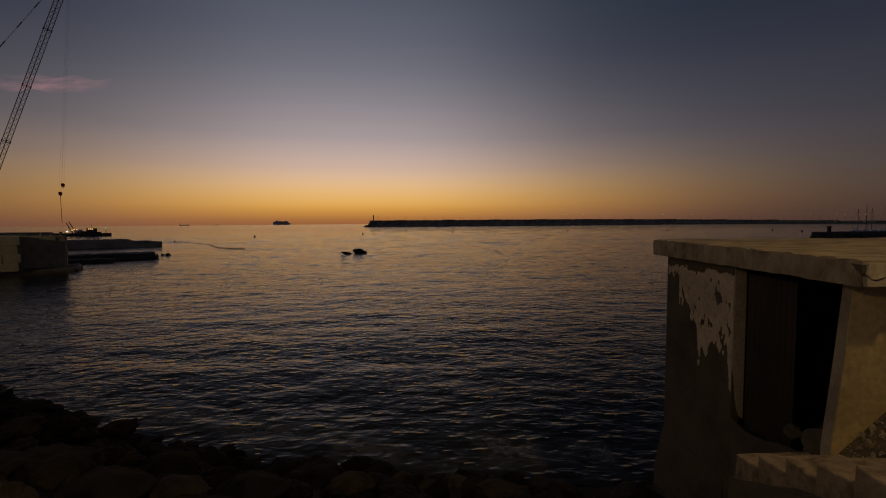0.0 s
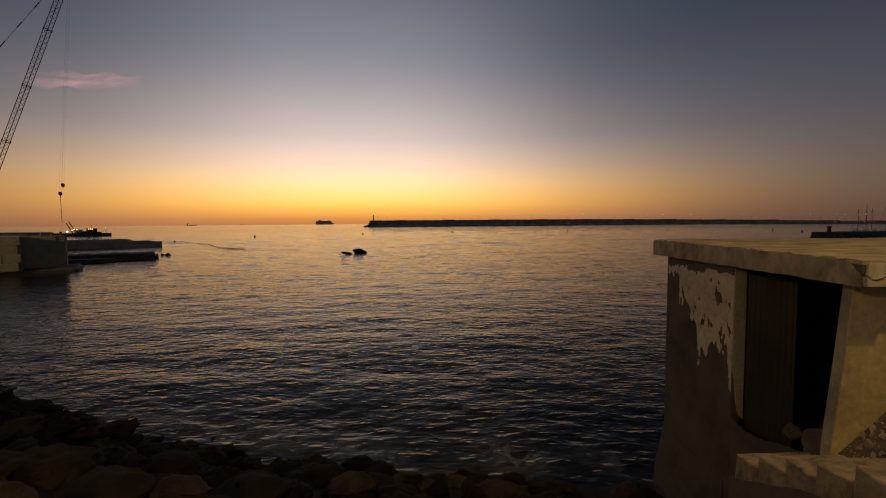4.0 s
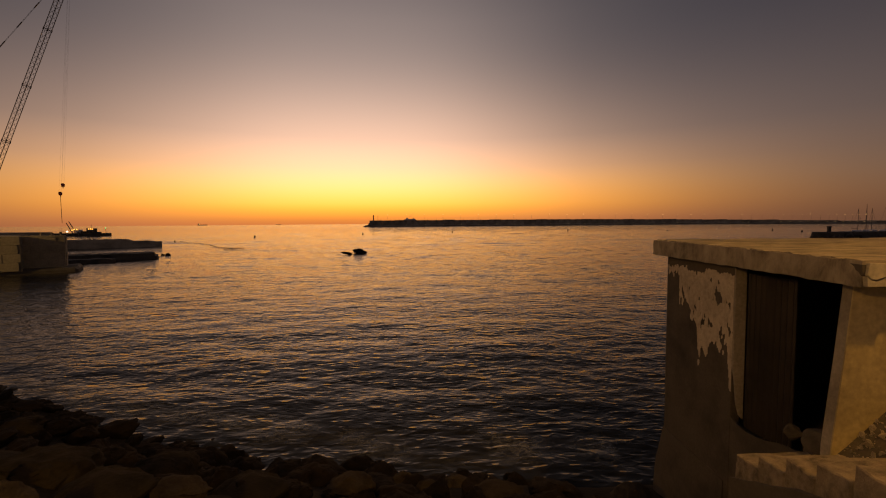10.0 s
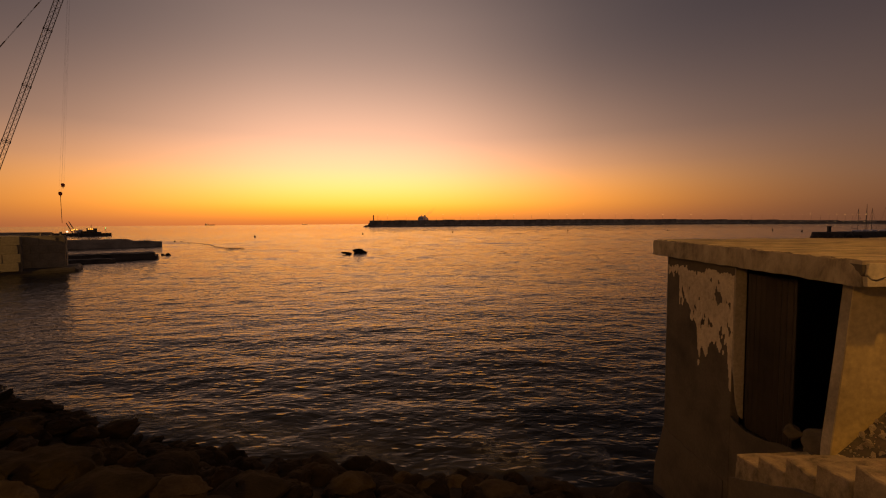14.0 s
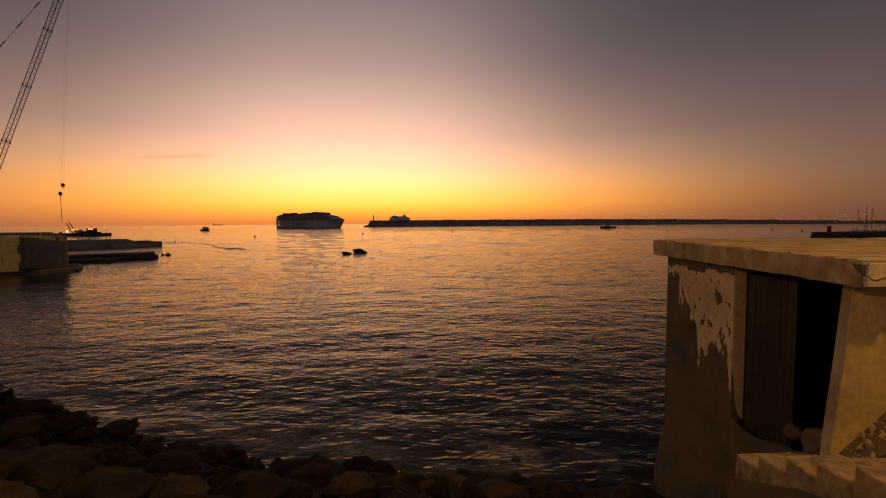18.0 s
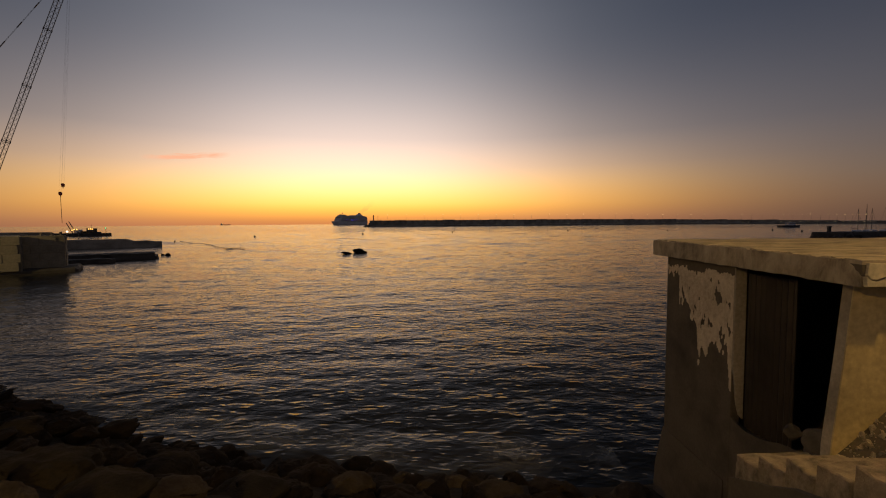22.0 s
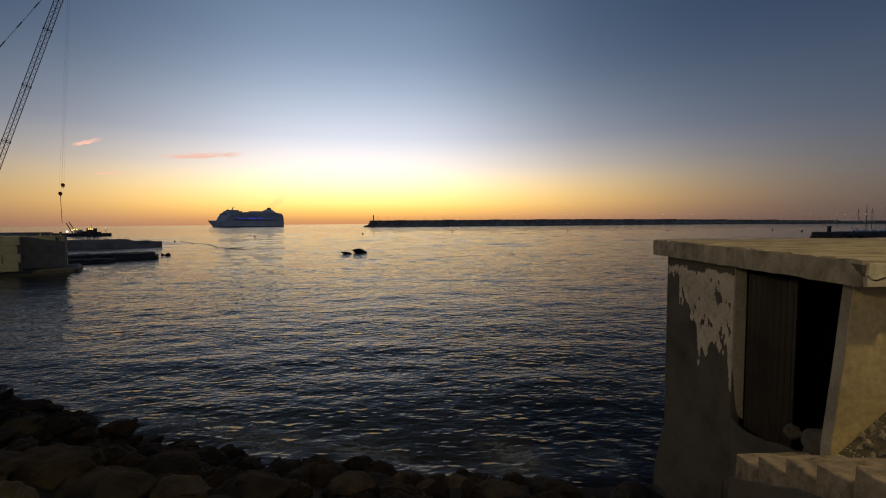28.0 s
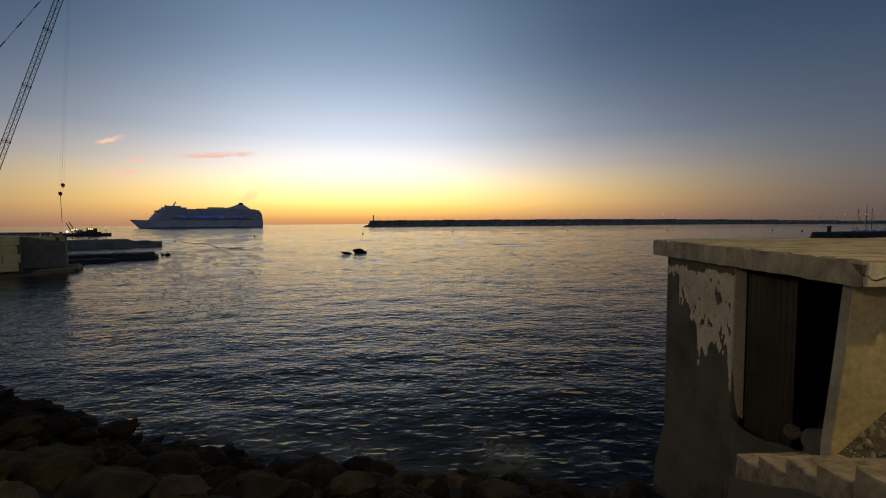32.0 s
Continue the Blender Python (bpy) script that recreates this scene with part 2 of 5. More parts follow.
# ---- mesh helpers ----
def part(name, bm, material, parent=None, label="", smooth=False):
    """Links a bmesh as one mesh object, under a thing or a part."""
    me = bpy.data.meshes.new(name)
    bmesh.ops.recalc_face_normals(bm, faces=bm.faces)
    bm.to_mesh(me)
    bm.free()
    me.materials.append(material)
    if smooth:
        me.polygons.foreach_set("use_smooth", [True] * len(me.polygons))
    ob = new(name, me)
    if parent is not None:
        ob.parent = parent
    if label:
        ob["label"] = label
    return ob


def thing(name, m, label, category, group="", kind=""):
    ob = new(name)
    ob.empty_display_size = 0.2
    ob.matrix_basis = m
    return tagged(ob, label, category, group, kind)


def box(bm, x0, x1, y0, y1, z0, z1, bevel=0.0):
    vs = bmesh.ops.create_cube(bm, size=1.0)["verts"]
    for v in vs:
        v.co = ((x0 + x1) / 2 + v.co.x * (x1 - x0), (y0 + y1) / 2 + v.co.y * (y1 - y0), (z0 + z1) / 2 + v.co.z * (z1 - z0))
    if bevel:
        edges = {e for v in vs for e in v.link_edges}
        bmesh.ops.bevel(bm, geom=list(edges), offset=bevel, segments=1, affect="EDGES")
    return bm


def boxed(*args):
    return box(bmesh.new(), *args)


def tube(bm, a, b, r0, r1=None, n=8):
    a, b = Vector(a), Vector(b)
    d = b - a
    m = Matrix.Translation((a + b) / 2) @ d.to_track_quat("Z", "Y").to_matrix().to_4x4()
    bmesh.ops.create_cone(bm, cap_ends=True, segments=n, radius1=r0, radius2=r0 if r1 is None else r1, depth=d.length, matrix=m)
    return bm


def prism(bm, outline, y0, y1, axis="y"):
    """An outline in (u, v) drawn out from y0 to y1. axis y: u is x, v is z; axis x: u is y, v is z; axis z: u is x, v is y."""
    def at(u, v, w):
        return (u, w, v) if axis == "y" else (w, u, v) if axis == "x" else (u, v, w)
    lo = [bm.verts.new(at(u, v, y0)) for u, v in outline]
    hi = [bm.verts.new(at(u, v, y1)) for u, v in outline]
    bm.faces.new(lo)
    bm.faces.new(hi[::-1])
    for i in range(len(lo)):
        j = (i + 1) % len(lo)
        bm.faces.new((lo[i], lo[j], hi[j], hi[i]))
    return bm


def loft(bm, rings, close=True):
    """Joins rings of equal length into a skin with capped ends."""
    rows = [[bm.verts.new(p) for p in r] for r in rings]
    n = len(rows[0])
    for a, b in zip(rows, rows[1:]):
        for i in range(n if close else n - 1):
            j = (i + 1) % n
            bm.faces.new((a[i], a[j], b[j], b[i]))
    bm.faces.new(rows[0])
    bm.faces.new(rows[-1][::-1])
    return bm


def rough_up(bm, amount, scale, seed=0.0):
    for v in bm.verts:
        v.co += noise.noise_vector(v.co * scale + Vector((seed, seed * 1.7, 3.1))) * amount
    return bm


def boulder_mesh(seed, material, cuts=7, worn=0.0):
    """An angular quarried block: the hull of a few random points, split and worn towards a rounded form."""
    r = random.Random(seed)
    bm = bmesh.new()
    for _ in range(15):
        d = Vector((r.gauss(0, 1), r.gauss(0, 1), r.gauss(0, 0.8))).normalized()
        bm.verts.new((d.x * r.uniform(0.8, 1.1), d.y * r.uniform(0.7, 1.0), d.z * r.uniform(0.6, 0.95)))
    hull = bmesh.ops.convex_hull(bm, input=bm.verts[:])
    loose = [v for v in bm.verts if not v.link_faces]
    bmesh.ops.delete(bm, geom=loose, context="VERTS")
    bmesh.ops.subdivide_edges(bm, edges=bm.edges[:], cuts=cuts, use_grid_fill=True, smooth=0.12)
    for v in bm.verts:
        v.co = v.co.lerp(v.co.normalized() * 0.9, worn)
        p = v.co.copy()
        v.co += noise.noise_vector(p * 1.6 + Vector((seed * 3.3, 0, 0))) * 0.12
        v.co += noise.noise_vector(p * 4.5 + Vector((seed * 1.3, 5, 0))) * 0.10
        v.co += noise.noise_vector(p * 12.0 + Vector((seed * 2.3, 9, 0))) * 0.05
    bmesh.ops.recalc_face_normals(bm, faces=bm.faces)
    me = bpy.data.meshes.new("boulder")
    bm.to_mesh(me)
    bm.free()
    me.materials.append(material)
    me.polygons.foreach_set("use_smooth", [cuts > 3] * len(me.polygons))
    return me


def lerp_table(table, x):
    if x <= table[0][0]:
        return table[0][1]
    for (x0, y0), (x1, y1) in zip(table, table[1:]):
        if x <= x1:
            return y0 + (y1 - y0) * (x - x0) / (x1 - x0)
    return table[-1][1]


# ---- sea ----
def build_sea():
    rows = 720
    ys = 3.0 * (1630.0 ** (np.arange(rows) / (rows - 1)))
    inner = np.linspace(-1.25, 1.25, 520)
    outer = np.array([1.32, 1.45, 1.7, 2.2, 3.2, 5.5, 9.0])
    cols = np.concatenate([-outer[::-1], inner, outer])
    Y, T = np.meshgrid(ys, cols, indexing="ij")
    X = Y * T
    step = np.maximum(Y * (1630.0 ** (1 / (rows - 1)) - 1), Y * 2.5 / 519)
    Z = np.zeros_like(X)
    rng = np.random.RandomState(7)
    for k in range(150):
        lam = 0.34 * (40.0 ** rng.rand())
        ang = math.radians(-82 + rng.normal() * (32 if lam < 5 else 18))
        kx, ky = 2 * math.pi / lam * math.cos(ang), 2 * math.pi / lam * math.sin(ang)
        # the open bay is rougher than the lee of the shore
        slope = 0.009 if lam < 1.1 else 0.005 + 0.005 * np.clip((Y - 18) / 50, 0, 1) if lam < 5 else 0.002 + 0.006 * np.clip((Y - 60) / 80, 0, 1)
        amp = slope * lam / (2 * math.pi)
        fade = np.clip((lam / step - 2.2) / 2.5, 0, 1)
        ph = kx * X + ky * Y + rng.rand() * 6.28
        Z += amp * fade * (np.sin(ph) + 0.35 * np.cos(2 * ph))
    n, m = X.shape
    me = bpy.data.meshes.new("sea")
    verts = np.stack([X, Y, Z], -1).reshape(-1, 3)
    i = np.arange(n * m).reshape(n, m)
    quads = np.stack([i[:-1, :-1], i[:-1, 1:], i[1:, 1:], i[1:, :-1]], -1).reshape(-1, 4)
    me.vertices.add(len(verts))
    me.vertices.foreach_set("co", verts.ravel())
    me.loops.add(quads.size)
    me.loops.foreach_set("vertex_index", quads.ravel())
    me.polygons.add(len(quads))
    me.polygons.foreach_set("loop_start", np.arange(0, quads.size, 4))
    me.polygons.foreach_set("use_smooth", np.ones(len(quads), bool))
    me.update(calc_edges=True)
    me.materials.append(M_WATER)
    return tagged(new("water", me), "dark rippled harbour sea reflecting the dawn sky", "sea", kind="structure")


sea = build_sea()

# ---- shore ----
SHORE = [(-4800, 4000), (-400, 330), (-120, 95), (-75, 47), (-60, 38), (-40, 27), (-25, 18.5), (-14.5, 14.1), (-8, 11.3), (-4, 9.9), (-1, 9.35), (2.6, 9.2),
         (4.7, 9.2), (9, 9.6), (20, 12), (60, 30), (110, 62), (160, 120), (300, 180), (700, 300), (4800, 1500)]


def ground_z(x, y):
    u = lerp_table(SHORE, x) - y
    z = lerp_table([(-60, -6), (-4, -2.6), (0, -0.45), (1.2, 0.35), (3.0, 1.1), (5.0, 2.2), (7.5, 3.5), (9.5, 3.9), (400, 4.2)], u)
    if -30 < x < 30 and -5 < y < 30:
        z += 0.22 * noise.noise(Vector((x * 0.7, y * 0.7, 0.3))) * max(0.0, min(1, (9 - u) / 3))
    return z


def build_ground():
    def axis(lo, hi, fine, lim, grow):
        out, p, s = [], 0.0, fine
        while p < hi:
            out.append(p)
            p += s
            s = s * grow if p > lim[1] else s
        out.append(hi)
        neg, p, s = [], -fine, fine
        while p > lo:
            neg.append(p)
            p -= s
            s = s * grow if p < lim[0] else s
        neg.append(lo)
        return neg[::-1] + out
    xs = axis(-4800, 4800, 0.3, (-18, 9), 1.16)
    ys = axis(-4800, 4000, 0.3, (-3, 16), 1.16)
    verts, faces = [], []
    for y in ys:
        for x in xs:
            verts.append((x, y, ground_z(x, y)))
    w = len(xs)
    for j in range(len(ys) - 1):
        for i in range(w - 1):
            a = j * w + i
            faces.append((a, a + 1, a + w + 1, a + w))
    me = bpy.data.meshes.new("ground")
    me.from_pydata(verts, [], faces)
    me.polygons.foreach_set("use_smooth", [True] * len(me.polygons))
    me.materials.append(M_SHORE)
    tagged(new("ground", me), "dark earthy shore sloping down into the sea", "ground", kind="structure")


build_ground()


# place, half width and half height of the paler blocks at the top of the slope
BIG = ((-5.21, 5.44, 2.22, 0.73, 0.40), (-3.97, 4.65, 2.44, 0.63, 0.20), (-4.76, 6.98, 1.30, 0.70, 0.30), (-3.56, 5.45, 1.98, 0.46, 0.25), (-2.88, 5.91, 1.65, 0.66, 0.22), (-1.65, 6.96, 0.99, 0.50, 0.27),
       (-0.80, 7.72, 0.60, 0.36, 0.24), (-0.28, 7.35, 0.77, 0.26, 0.18), (0.29, 7.76, 0.58, 0.34, 0.20), (0.94, 6.79, 0.98, 0.50, 0.18), (3.07, 6.77, 0.96, 0.41, 0.16), (-9.13, 8.89, 1.10, 0.62, 0.36), (-2.39, 6.51, 1.25, 0.32, 0.20))


def build_boulders():
    dry = [boulder_mesh(s, M_ROCK) for s in range(1, 8)]
    wet = [boulder_mesh(s, M_WETROCK) for s in range(11, 17)]
    worn = [boulder_mesh(s, M_ROCK, 9, 0.5) for s in range(21, 26)]
    dull = [boulder_mesh(s, M_DARKROCK, 9, 0.4) for s in range(26, 29)]
    r = random.Random(5)

    def put(x, y, z, s, meshes, flat=0.75):
        wetone = meshes is wet
        ob = new("boulder", r.choice(meshes))
        ob.matrix_basis = pose(x, y, z, r.uniform(-25, 25), r.uniform(-25, 25), r.uniform(0, 360)) @ Matrix.Diagonal((s * r.uniform(0.9, 1.35), s * r.uniform(0.8, 1.1), s * flat, 1))
        tagged(ob, "dark wet boulder at the water's edge" if wetone else "pale dusty limestone boulder on the shore slope", "boulder", "shore boulders")
    # the waterline and the slope above it
    x = -30.0
    while x < 12:
        y0 = lerp_table(SHORE, x)
        for u, lo, hi, kind in ((-0.4, 0.22, 0.42, wet), (0.2, 0.25, 0.5, wet), (0.8, 0.28, 0.46, wet), (1.5, 0.28, 0.48, wet), (2.3, 0.28, 0.45, wet), (3.0, 0.28, 0.42, wet), (3.8, 0.28, 0.4, wet), (6.4, 0.3, 0.4, dry)):
            px, uu = x + r.uniform(-0.4, 0.4), u + r.uniform(-0.35, 0.35)
            if px > 2.6 and y0 - uu < 9.0:
                continue
            s = r.uniform(lo, hi)
            put(px, y0 - uu, ground_z(px, y0 - uu) + s * 0.12, s, kind)
        x += 0.7 if x > -16 else 1.5
    # the paler blocks close to the eye
    for k, (px, py, pz, w, h) in enumerate(BIG):
        weathered = k in (0, 1, 2, 4, 11)
        ob = new("boulder", dull[k % len(dull)] if weathered else worn[k % len(worn)])
        ob.matrix_basis = pose(px, py, pz, r.uniform(-10, 10), r.uniform(-10, 10), r.uniform(-25, 25)) @ Matrix.Diagonal((w, w * r.uniform(0.75, 0.95), h * 1.15, 1))
        tagged(ob, "large weathered brown boulder on the shore slope" if weathered else "pale dusty limestone boulder on the shore slope", "boulder", "shore boulders")


build_boulders()


def foam_material():
    """Broken white water: lacy strands with clear water between."""
    m = bpy.data.materials.new("sea_foam")
    m.use_nodes = True
    t = m.node_tree
    b = t.nodes["Principled BSDF"]
    b.inputs["Base Color"].default_value = (0.62, 0.64, 0.62, 1)
    b.inputs["Roughness"].default_value = 0.9
    co = t.nodes.new("ShaderNodeTexCoord")
    lace = node(t, "ShaderNodeTexNoise", Scale=4.5, Detail=6.0, Roughness=0.7, Distortion=0.8)
    patch = node(t, "ShaderNodeTexNoise", Scale=0.55, Detail=2.0)
    for n in (lace, patch):
        t.links.new(co.outputs["Object"], n.inputs["Vector"])
    ridge = math_node(t, "ABSOLUTE", math_node(t, "SUBTRACT", lace.outputs[0], 0.5))
    strands = ramp_node(t, ridge, [(0.0, (1, 1, 1)), (0.05, (0.25,) * 3), (0.1, (0, 0, 0))])
    where = ramp_node(t, patch.outputs[0], [(0.42, (0, 0, 0)), (0.66, (1, 1, 1))])
    band = t.nodes.new("ShaderNodeUVMap")
    sep = t.nodes.new("ShaderNodeSeparateXYZ")
    t.links.new(band.outputs[0], sep.inputs[0])
    across = math_node(t, "MULTIPLY", math_node(t, "MULTIPLY", sep.outputs[1], math_node(t, "SUBTRACT", 1.0, sep.outputs[1])), 4.0, True)
    f = math_node(t, "MULTIPLY", math_node(t, "MULTIPLY", strands, where), math_node(t, "MULTIPLY", across, 0.4), True)
    t.links.new(f, b.inputs["Alpha"])
    return m


M_FOAM = foam_material()


def build_foam(name, centre, half, label, step=0.12, across=8):
    """A ribbon of foam on the water along the line centre(s), half metres to either side."""
    line, s = [], 0.0
    while s <= 1.0:
        line.append(centre(s))
        s += step / 20
    bm = bmesh.new()
    uv = bm.loops.layers.uv.new("band")
    rows = []
    for i, (x, y) in enumerate(line):
        a, b = line[max(0, i - 1)], line[min(len(line) - 1, i + 1)]
        d = Vector((b[0] - a[0], b[1] - a[1])).normalized()
        row = []
        for j in range(across + 1):
            o = (2 * j / across - 1) * half
            px, py = x - d.y * o, y + d.x * o
            z = 0.09 + 0.10 * noise.noise(Vector((px * 0.9, py * 0.9, 7.0)))
            row.append((bm.verts.new((px, py, z)), i / (len(line) - 1), j / across))
        rows.append(row)
    for lo, hi in zip(rows, rows[1:]):
        for j in range(across):
            quad = (lo[j], lo[j + 1], hi[j + 1], hi[j])
            face = bm.faces.new([q[0] for q in quad])
            for loop, q in zip(face.loops, quad):
                loop[uv].uv = (q[1], q[2])
    ob = part(name, bm, M_FOAM, smooth=True)
    return tagged(ob, label, "foam", "sea foam", "stuff")


shore_foam = build_foam("surf_foam", lambda s: (-15.0 + 19.0 * s, lerp_table(SHORE, -15.0 + 19.0 * s) + 0.55), 1.0, "thin broken surf along the dark rocks")
reef_foam = build_foam("surf_foam", lambda s: (-24.5 + 14.0 * s, 78.5 + 2.5 * s + math.sin(s * 9) * 0.5), 1.6, "faint ring of surf about the cove rock", 0.4)
ledge_foam = build_foam("surf_foam", lambda s: (-55.0 + 24.0 * s, 80.5 - 2.0 * s), 0.8, "faint line of surf over a sunken ledge", 0.4)


# ---- the concrete hut by the shore ----
def plaster_patches(inside, y0, y1, z0, z1, x, hut, cell=0.014, thick=0.006):
    """Skins with ragged outlines on the wall plane x, kept where inside(y, z) is positive, each island a part."""
    ny, nz = int((y1 - y0) / cell), int((z1 - z0) / cell)
    kept = {(i, j) for i in range(ny) for j in range(nz) if inside(y0 + (i + 0.5) * cell, z0 + (j + 0.5) * cell) > 0}
    while kept:
        queue = [kept.pop()]
        island = set(queue)
        while queue:
            i, j = queue.pop()
            for c in ((i + 1, j), (i - 1, j), (i, j + 1), (i, j - 1)):
                if c in kept:
                    kept.remove(c)
                    island.add(c)
                    queue.append(c)
        if len(island) < 5:
            continue
        bm, grid = bmesh.new(), {}
        for i, j in sorted(island):
            quad = []
            for c in ((i, j), (i + 1, j), (i + 1, j + 1), (i, j + 1)):
                if c not in grid:
                    grid[c] = bm.verts.new((x, y0 + c[0] * cell, z0 + c[1] * cell))
                quad.append(grid[c])
            bm.faces.new(quad)
        ext = bmesh.ops.extrude_face_region(bm, geom=bm.faces[:])
        for v in ext["geom"]:
            if isinstance(v, bmesh.types.BMVert):
                v.co.x -= thick
        part("plaster_patch", bm, M_PLASTER, hut, "flaking remains of pale plaster" if len(island) > 300 else "")


HUT_X, HUT_Y0, HUT_Y1, SLAB_Z0, SLAB_Z1, SILL = 4.02, 4.2, 7.63, 4.87, 5.11, 3.0


def build_hut():
    hut = thing("concrete_hut", pose(0, 0, 0), "small weathered concrete hut with a flat overhanging roof and open doorway", "hut")
    th = 0.13
    x0, x1 = HUT_X, 8.6
    d0, d1 = 4.31, 5.86          # doorway along y
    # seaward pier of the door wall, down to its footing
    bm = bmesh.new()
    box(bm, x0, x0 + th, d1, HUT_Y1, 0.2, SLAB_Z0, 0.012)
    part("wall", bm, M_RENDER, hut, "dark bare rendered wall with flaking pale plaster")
    rings = []
    for z, o in ((-0.8, 0.16), (0.3, 0.13), (1.1, 0.08), (1.75, 0.01)):
        rings.append([(x0 - o, d1 + 0.1, z), (x0 + 0.1, d1 + 0.1, z), (x0 + 0.1, HUT_Y1 + o, z), (x0 - o, HUT_Y1 + o, z)])
    bm = loft(bmesh.new(), rings)
    bmesh.ops.subdivide_edges(bm, edges=bm.edges[:], cuts=5, use_grid_fill=True)
    part("footing", rough_up(bm, 0.03, 1.5), M_RENDER, hut)
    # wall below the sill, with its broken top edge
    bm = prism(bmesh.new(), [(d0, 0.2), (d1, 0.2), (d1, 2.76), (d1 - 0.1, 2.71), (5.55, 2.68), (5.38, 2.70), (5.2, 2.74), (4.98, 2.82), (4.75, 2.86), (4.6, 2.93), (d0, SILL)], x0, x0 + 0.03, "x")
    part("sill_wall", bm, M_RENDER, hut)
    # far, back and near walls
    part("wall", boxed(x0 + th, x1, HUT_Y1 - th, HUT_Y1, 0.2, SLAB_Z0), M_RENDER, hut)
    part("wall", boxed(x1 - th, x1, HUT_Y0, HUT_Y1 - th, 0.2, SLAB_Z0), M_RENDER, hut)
    lean = [(0.2, 3.87), (SILL + 0.19, 3.905), (4.1, 3.995), (SLAB_Z0, 4.06)]
    face = [(x, z) for z, x in lean] + [(x1 - th, SLAB_Z0), (x1 - th, 0.2)]
    part("wall", prism(bmesh.new(), face, HUT_Y0 - 0.012, HUT_Y0 + 0.002), M_YELLOW, hut, "wall face painted ochre yellow")
    part("wall", boxed(x0 + 0.2, x1 - th, HUT_Y0 + 0.004, HUT_Y0 + th, 0.2, SLAB_Z0), M_RENDER, hut)
    part("inner_floor", boxed(x0 + th, x1 - th, HUT_Y0 + th, HUT_Y1 - th, SILL - 0.7, SILL - 0.42), M_RENDER, hut)
    # battered corner pier by the doorway
    bm = bmesh.new()
    rings = []
    for z, dx, dy in ((0.2, -0.15, 0.0), (SILL + 0.19, -0.115, 0.0), (4.1, -0.025, 0.0), (SLAB_Z0, 0.04, 0.0)):
        rings.append([(x0 + dx, HUT_Y0 + 0.004, z), (x0 + 0.2 + dx * 0.3, HUT_Y0 + 0.004, z), (x0 + 0.2 + dx * 0.3, d0, z), (x0 + dx, d0, z)])
    loft(bm, rings)
    part("corner_pier", bm, M_CONC, hut)
    # plastered reveal on the far side of the doorway, with a ragged lower end
    reveal = [(x0 - 0.004, SLAB_Z0 - 0.02), (x0 - 0.004, 3.46), (x0 + 0.02, 3.30), (x0 + 0.04, 3.12), (x0 + 0.06, 2.95), (x0 + 0.10, 2.78), (x0 + th + 0.02, 2.72), (x0 + th + 0.02, SLAB_Z0 - 0.02)]
    part("door_jamb", rough_up(prism(bmesh.new(), reveal, d1 - 0.03, d1 - 0.002), 0.006, 9), M_CONC, hut, "plastered door reveal")
    # door leaf of corrugated sheet, standing ajar inside the opening
    bm = bmesh.new()
    n = 44
    rings = []
    for i in range(n + 1):
        s = i / n * 0.72
        o = 0.018 * math.sin(i / n * 9 * 2 * math.pi)
        rings.append((s, o))
    front = [[bm.verts.new((0.0 + o, -s, z)) for s, o in rings] for z in (-0.3, 1.86)]
    for i in range(n):
        bm.faces.new((front[0][i], front[0][i + 1], front[1][i + 1], front[1][i]))
    ext = bmesh.ops.extrude_face_region(bm, geom=bm.faces[:])
    for v in ext["geom"]:
        if isinstance(v, bmesh.types.BMVert):
            v.co.x += 0.012
    leaf = part("door_leaf", bm, M_DOOR, hut, "rusty corrugated metal sheet")
    leaf.matrix_basis = pose(x0 + 0.17, d1 - 0.035, SILL - 0.08, 0, 0, 6)
    # roof slab with a worn edge
    bm = boxed(HUT_X - 0.11, 9.0, 3.975, 7.93, SLAB_Z0, SLAB_Z1)
    bmesh.ops.subdivide_edges(bm, edges=bm.edges[:], cuts=40, use_grid_fill=True)
    for v in bm.verts:
        p = v.co.copy()
        k = 0.018 if (p.x < HUT_X or p.y < 4.2) else 0.006
        v.co += noise.noise_vector(p * 2.2) * k * 0.4 + noise.noise_vector(p * 9.0) * k * 0.6
        v.co.z += (0.045 if p.z > SLAB_Z1 - 0.01 else 0.02) * (p.y - 4.0) / 3.9
        if p.z > SLAB_Z1 - 0.01 and p.x > HUT_X and p.y > 4.1:
            v.co.z += 0.018 * noise.noise(Vector((p.x * 1.6, p.y * 11.0, 0)))
    part("roof_slab", bm, M_ROOF, hut, "flat concrete roof slab with a chipped edge")
    # thin screed on the slab, cracked and furrowed along its length
    xs, ys = np.linspace(HUT_X - 0.075, 8.9, 90), np.linspace(4.015, 7.88, 170)
    bm = bmesh.new()
    rows = []
    for y in ys:
        row = []
        for x in xs:
            furrow = noise.noise(Vector((x * 0.9, y * 13.0, 0.4))) + 0.6 * noise.noise(Vector((x * 2.1, y * 31.0, 4.0)))
            edge = min(1.0, (x - xs[0]) / 0.12, (y - ys[0]) / 0.12, (ys[-1] - y) / 0.12)
            z = SLAB_Z1 + 0.045 * (y - 4.0) / 3.9 + 0.018 * noise.noise(Vector((x * 1.6, y * 11.0, 0))) + 0.010 + 0.014 * furrow * edge
            row.append(bm.verts.new((x + 0.012 * noise.noise(Vector((y * 7, 0, x))), y, z)))
        rows.append(row)
    for lo, hi in zip(rows, rows[1:]):
        for i in range(len(xs) - 1):
            bm.faces.new((lo[i], lo[i + 1], hi[i + 1], hi[i]))
